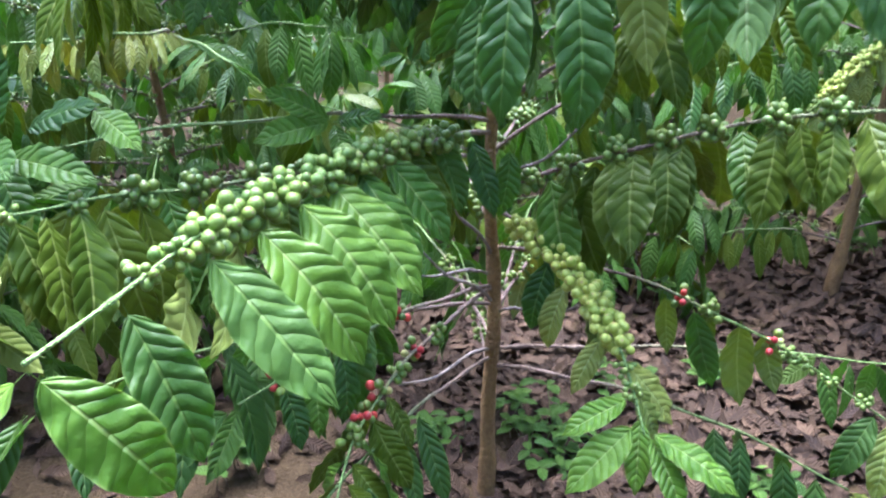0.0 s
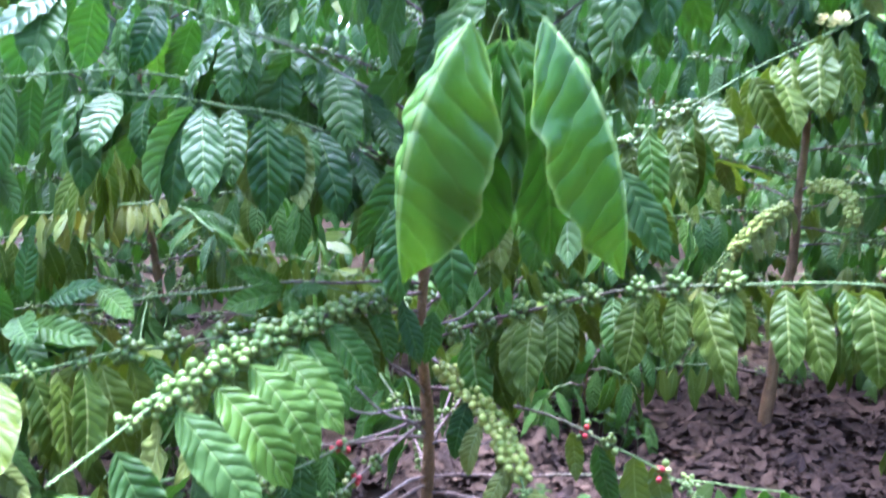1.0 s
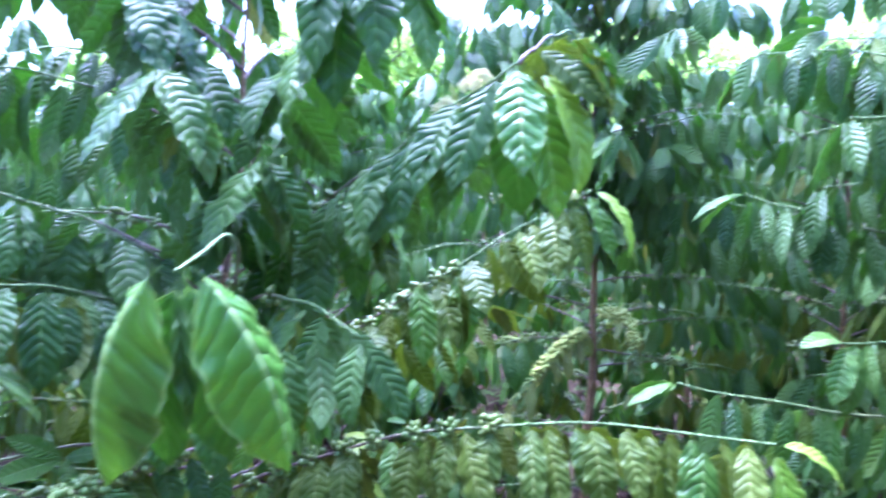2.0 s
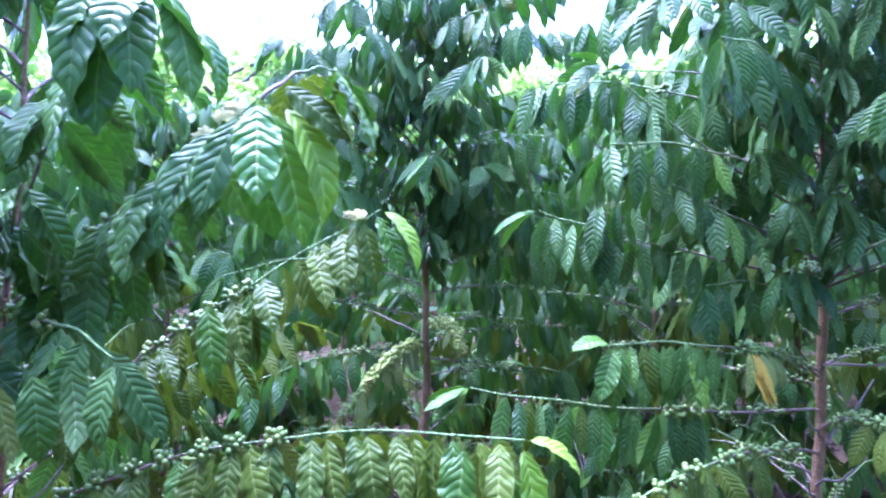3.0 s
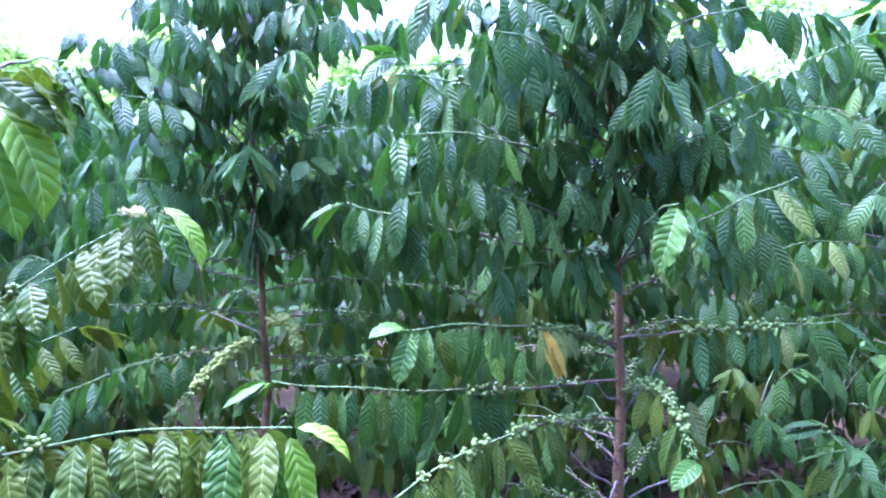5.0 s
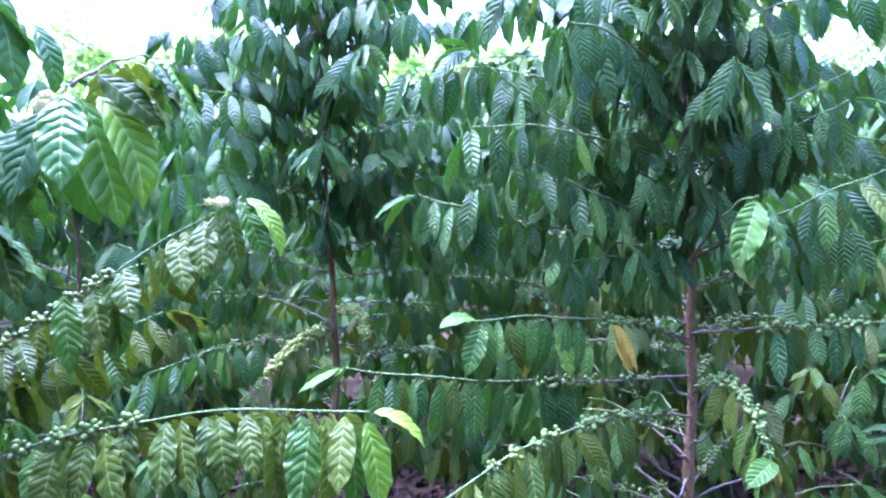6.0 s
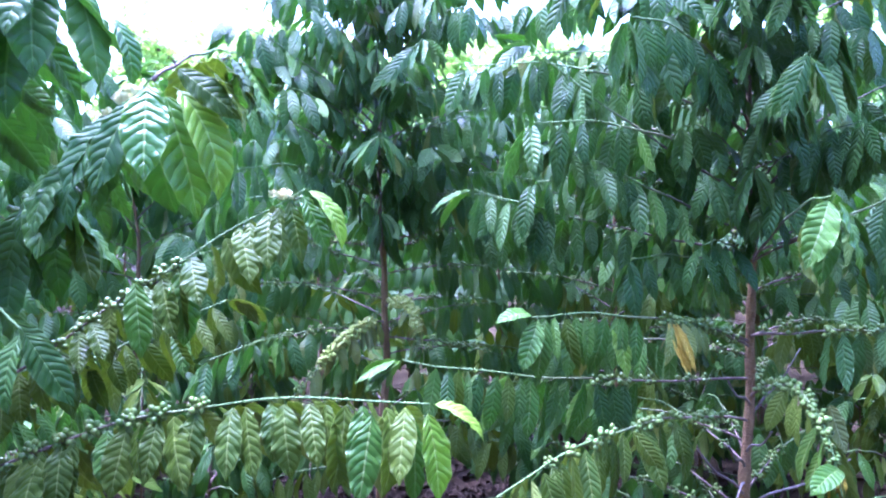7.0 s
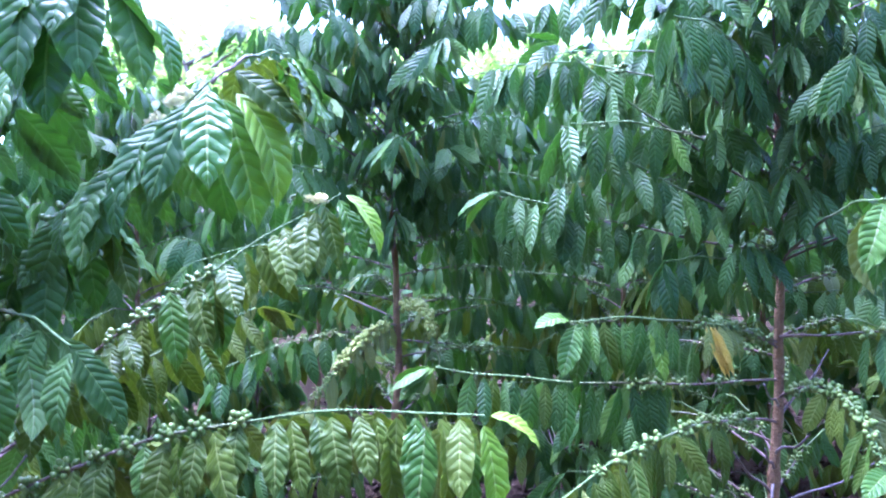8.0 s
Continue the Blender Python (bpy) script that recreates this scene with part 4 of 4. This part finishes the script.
for x, y, z in ((2.12, 0.80, 2.19), (2.26, 0.74, 2.17), (2.52, 0.70, 2.08), (2.38, 0.70, 1.98), (2.22, 0.74, 1.84), (2.45, 0.66, 1.80), (2.10, 0.86, 1.66), (2.24, 0.76, 1.62)):
    R.branch(z - 0.22, (x, y, z), 0.06, (0.3, 1.0), (2, 2), 0.17, "mature", False, 0.05, tip=5, hang=0.9)
for x, y, z in ((2.05, 0.85, 1.46), (2.62, 0.62, 1.50), (1.92, 1.0, 1.42)):
    R.branch(z - 0.06, (x, y, z), 0.04, (0.3, 1.0), (0.1, 0.4), 0.17, "mature", False, 0.05, tip=4, hang=0.8)
for z, x, y, h in ((0.58, 2.02, 0.93, 0.64), (0.66, 2.04, 0.87, 0.86), (0.75, 2.14, 0.85, 0.86), (0.62, 2.64, 0.85, 0.75), (0.95, 2.14, 0.85, 1.05), (0.9, 2.54, 0.95, 1.1), (0.70, 2.1, 0.8, 0.72), (0.8, 2.2, 0.75, 0.92)):
    R.twig(z, (x, y, h), 0.0036)
for x, y, z in ((1.95, 1.6, 0.6), (3.1, 1.35, 0.68), (2.35, 1.7, 0.62), (2.0, 1.5, 0.85), (2.75, 1.6, 0.8), (2.2, 1.85, 0.45), (1.85, 1.45, 0.45), (2.7, 1.8, 0.5), (3.2, 1.0, 0.5), (2.95, 1.6, 0.42), (2.5, 1.75, 0.78)):
    R.branch(z - 0.02, (x, y, z), 0.05, (0.3, 1.0), (0.1, 0.5), 0.18, "mature", False, 0.055, tip=3)
for i in range(13):
    z, turn = 1.56 + 0.07 * i, -2.3 + (0.0, 0.75, -0.7, 0.35, -0.35)[i % 5]
    R.branch(z, (2.39 + 0.3 * math.cos(turn), 1.02 + 0.3 * math.sin(turn), z + 0.12), 0.05, (0.05, 1.0), (2, 2), 0.16, "mature", False, 0.042, tip=5, hang=0.9)
R.fill(58, 0.95, 0.9, 0.18, lambda e: (e.z > 1.66 and e.y > 0.42) or (e.y > 1.25 and e.x > 2.0) or (e.x > 2.7 and e.y > 0.6), gap=0.05)
R.done()

# ---- saplings between the rows ----
for k, (x, y, h) in enumerate(((-0.4, 2.9, 0.6), (-0.05, 2.6, 0.5), (0.5, 2.75, 0.6), (1.0, 3.1, 0.6), (-1.4, 2.9, 0.6), (2.05, 1.85, 0.5), (2.15, 3.0, 0.6), (3.0, 1.95, 0.6), (-0.75, 1.75, 0.5), (2.9, 2.9, 0.6), (0.0, 3.3, 0.7), (3.5, 1.3, 0.6), (1.6, 3.3, 0.6), (-1.2, 1.55, 0.5), (3.1, 0.55, 0.5), (0.75, 2.35, 0.4), (0.55, 3.4, 0.6), (0.9, 4.4, 0.7), (0.3, 4.6, 0.7), (2.3, 4.2, 0.7), (3.4, 3.2, 0.7), (4.2, 2.0, 0.6), (4.0, 1.2, 0.6))):
    t = Tree(x, y, ground_height(x, y), h, 60 + k, "young coffee sapling with dark leaves growing between the rows", (0.02, 0.02), 60, 0.008, 0)
    tagged(t.root, category="coffee sapling", group="saplings between the rows")
    t.fill(11, ground_height(x, y) + 0.12, 0.32, 0.17, gap=0.07, berries=False)
    t.done()

# ---- further trees of the rows ----
FURTHER = ((-0.95, 2.35, 1.9), (2.85, 2.4, 2.2), (-1.9, 1.3, 2.1), (3.75, 2.3, 2.25), (4.5, 1.1, 2.3), (0.45, 3.6, 2.1), (2.75, 3.6, 2.2), (5.0, 3.5, 2.2), (-1.7, 3.8, 2.1), (6.6, 1.2, 2.3), (6.0, 2.4, 2.3), (7.3, 3.5, 2.3), (8.3, 2.3, 2.3), (8.9, 0.9, 2.3), (9.6, 3.4, 2.3), (11.0, 1.8, 2.4), (5.8, 0.0, 2.0))
for k, (x, y, h) in enumerate(FURTHER):
    near = k < 2
    t = Tree(x, y, ground_height(x, y), h, 20 + k, "coffee tree with dense dark drooping leaves", (0.03, 0.02), 280 if near else 0)
    if k == 0:
        t.branch(1.16, (-0.93, 1.55, 1.16), leaves=(0.15, 1.0), berries=(2, 2), size=0.115, species="yellow", gap=0.026, tip=2, skip=0.0, via=(-0.68, 1.75, 1.175))
        t.branch(1.14, (-0.42, 1.45, 1.13), 0.03, (0.5, 1.0), (2, 2), 0.12, "mature", False, 0.04, tip=5, droop=0.5)
    t.fill(56, 0.42 if k == 0 else 0.5, 0.9, 0.2, single=near, gap=0.058)
    t.done()
rows = random.Random(77)
for j in range(6):
    for i in range(9):
        x, y = -7 + 2.2 * i + 1.1 * (j % 2) + 0.45 * j + rows.uniform(-0.3, 0.3), 4.9 + 1.4 * j + rows.uniform(-0.2, 0.2)
        if x < -1.5 - 0.45 * y or x > 2.2 * y + 2:
            continue
        t = Tree(x, y, ground_height(x, y), rows.uniform(1.9, 2.4), 100 + 10 * j + i, "coffee tree in a further row of the plantation", (0.03, 0.02), 0)
        t.fill(34, 0.5, 0.95, 0.22, single=False, gap=0.075)
        t.done()


# an unseen row, added across the path to block low sky light
for i in range(10):
    x, y = -5.2 + 1.35 * i, -2.05 - 0.12 * (i % 2)
    t = Tree(x, y, ground_height(x, y), 2.9, 200 + i, "unseen coffee tree added across the path to block low sky light", (0.0, 0.0), 0)
    t.fill(74, 0.4, 0.8, 0.23, single=False, gap=0.055)
    t.done()


# ---- shade trees and slope beyond the rows ----
def shade_tree(x, y, height, seed):
    rng = random.Random(seed)
    foot = Vector((x, y, ground_height(x, y)))
    root = tagged(new("shade_tree"), "tall pale green shade tree beyond the coffee rows", "tree", "shade trees beyond the rows")
    root.location = foot
    top = Vector((rng.uniform(-0.4, 0.4), rng.uniform(-0.4, 0.4), height * 0.72))
    pts = [Vector((0, 0, -0.1)).lerp(top, i / 10) + Vector((0.06 * math.sin(i), 0.06 * math.cos(i * 1.3), 0)) for i in range(11)]
    part("trunk", tube_mesh("trunk", pts, [0.13 * (1.15 - 0.08 * i) for i in range(11)], GREY_BARK, 8), root)
    lot = [leaf_template(900 + k, 1.0, 0.42, 3, 2, 0.0, 40, 10, 0.0, True) for k in range(4)]
    places = []
    for k in range(16):
        a = k * 2.4
        base = pts[4 + k % 7]
        end = base + Vector((math.cos(a), math.sin(a), rng.uniform(0.2, 0.9))) * height * rng.uniform(0.16, 0.34)
        limb = [base.lerp(end, i / 5) + Vector((0, 0, 0.05 * height * math.sin(i * 0.6) * 0.3)) for i in range(6)]
        part("limb", tube_mesh("limb", limb, [0.045 * (1.1 - 0.18 * i) for i in range(6)], GREY_BARK, 6), root)
        for c in range(9):
            centre = limb[2].lerp(limb[5], rng.random()) + Vector((rng.gauss(0, 0.3), rng.gauss(0, 0.3), rng.gauss(0, 0.22)))
            for q in range(30):
                p = centre + Vector((rng.gauss(0, 0.2), rng.gauss(0, 0.2), rng.gauss(0, 0.13)))
                d = Vector((rng.gauss(0, 1), rng.gauss(0, 1), rng.uniform(-0.9, 0.2)))
                places.append((rng.randrange(4), frame_of(p, d, Vector((rng.gauss(0, 0.5), rng.gauss(0, 0.5), 1)), rng.uniform(0.16, 0.32)), 0))
    tagged(part("crown", joined("crown", lot, places, [FAR_TOP]), root), kind="stuff")


for k, (x, y, h) in enumerate(((1.4, 13.5, 5.6), (-3.0, 14.5, 5.4), (0.5, 16.0, 5.6), (3.2, 14.0, 5.4), (5.2, 12.5, 5.0), (6.8, 15.5, 6.2), (8.5, 13.5, 5.8), (10.2, 11.2, 5.4), (11.5, 12.0, 6.2), (13.5, 9.5, 6.4), (15.5, 7.0, 6.6), (4.5, 19.0, 7.4), (10.5, 17.0, 7.6), (1.8, 18.0, 6.8))):
    shade_tree(x, y, h, 300 + k)
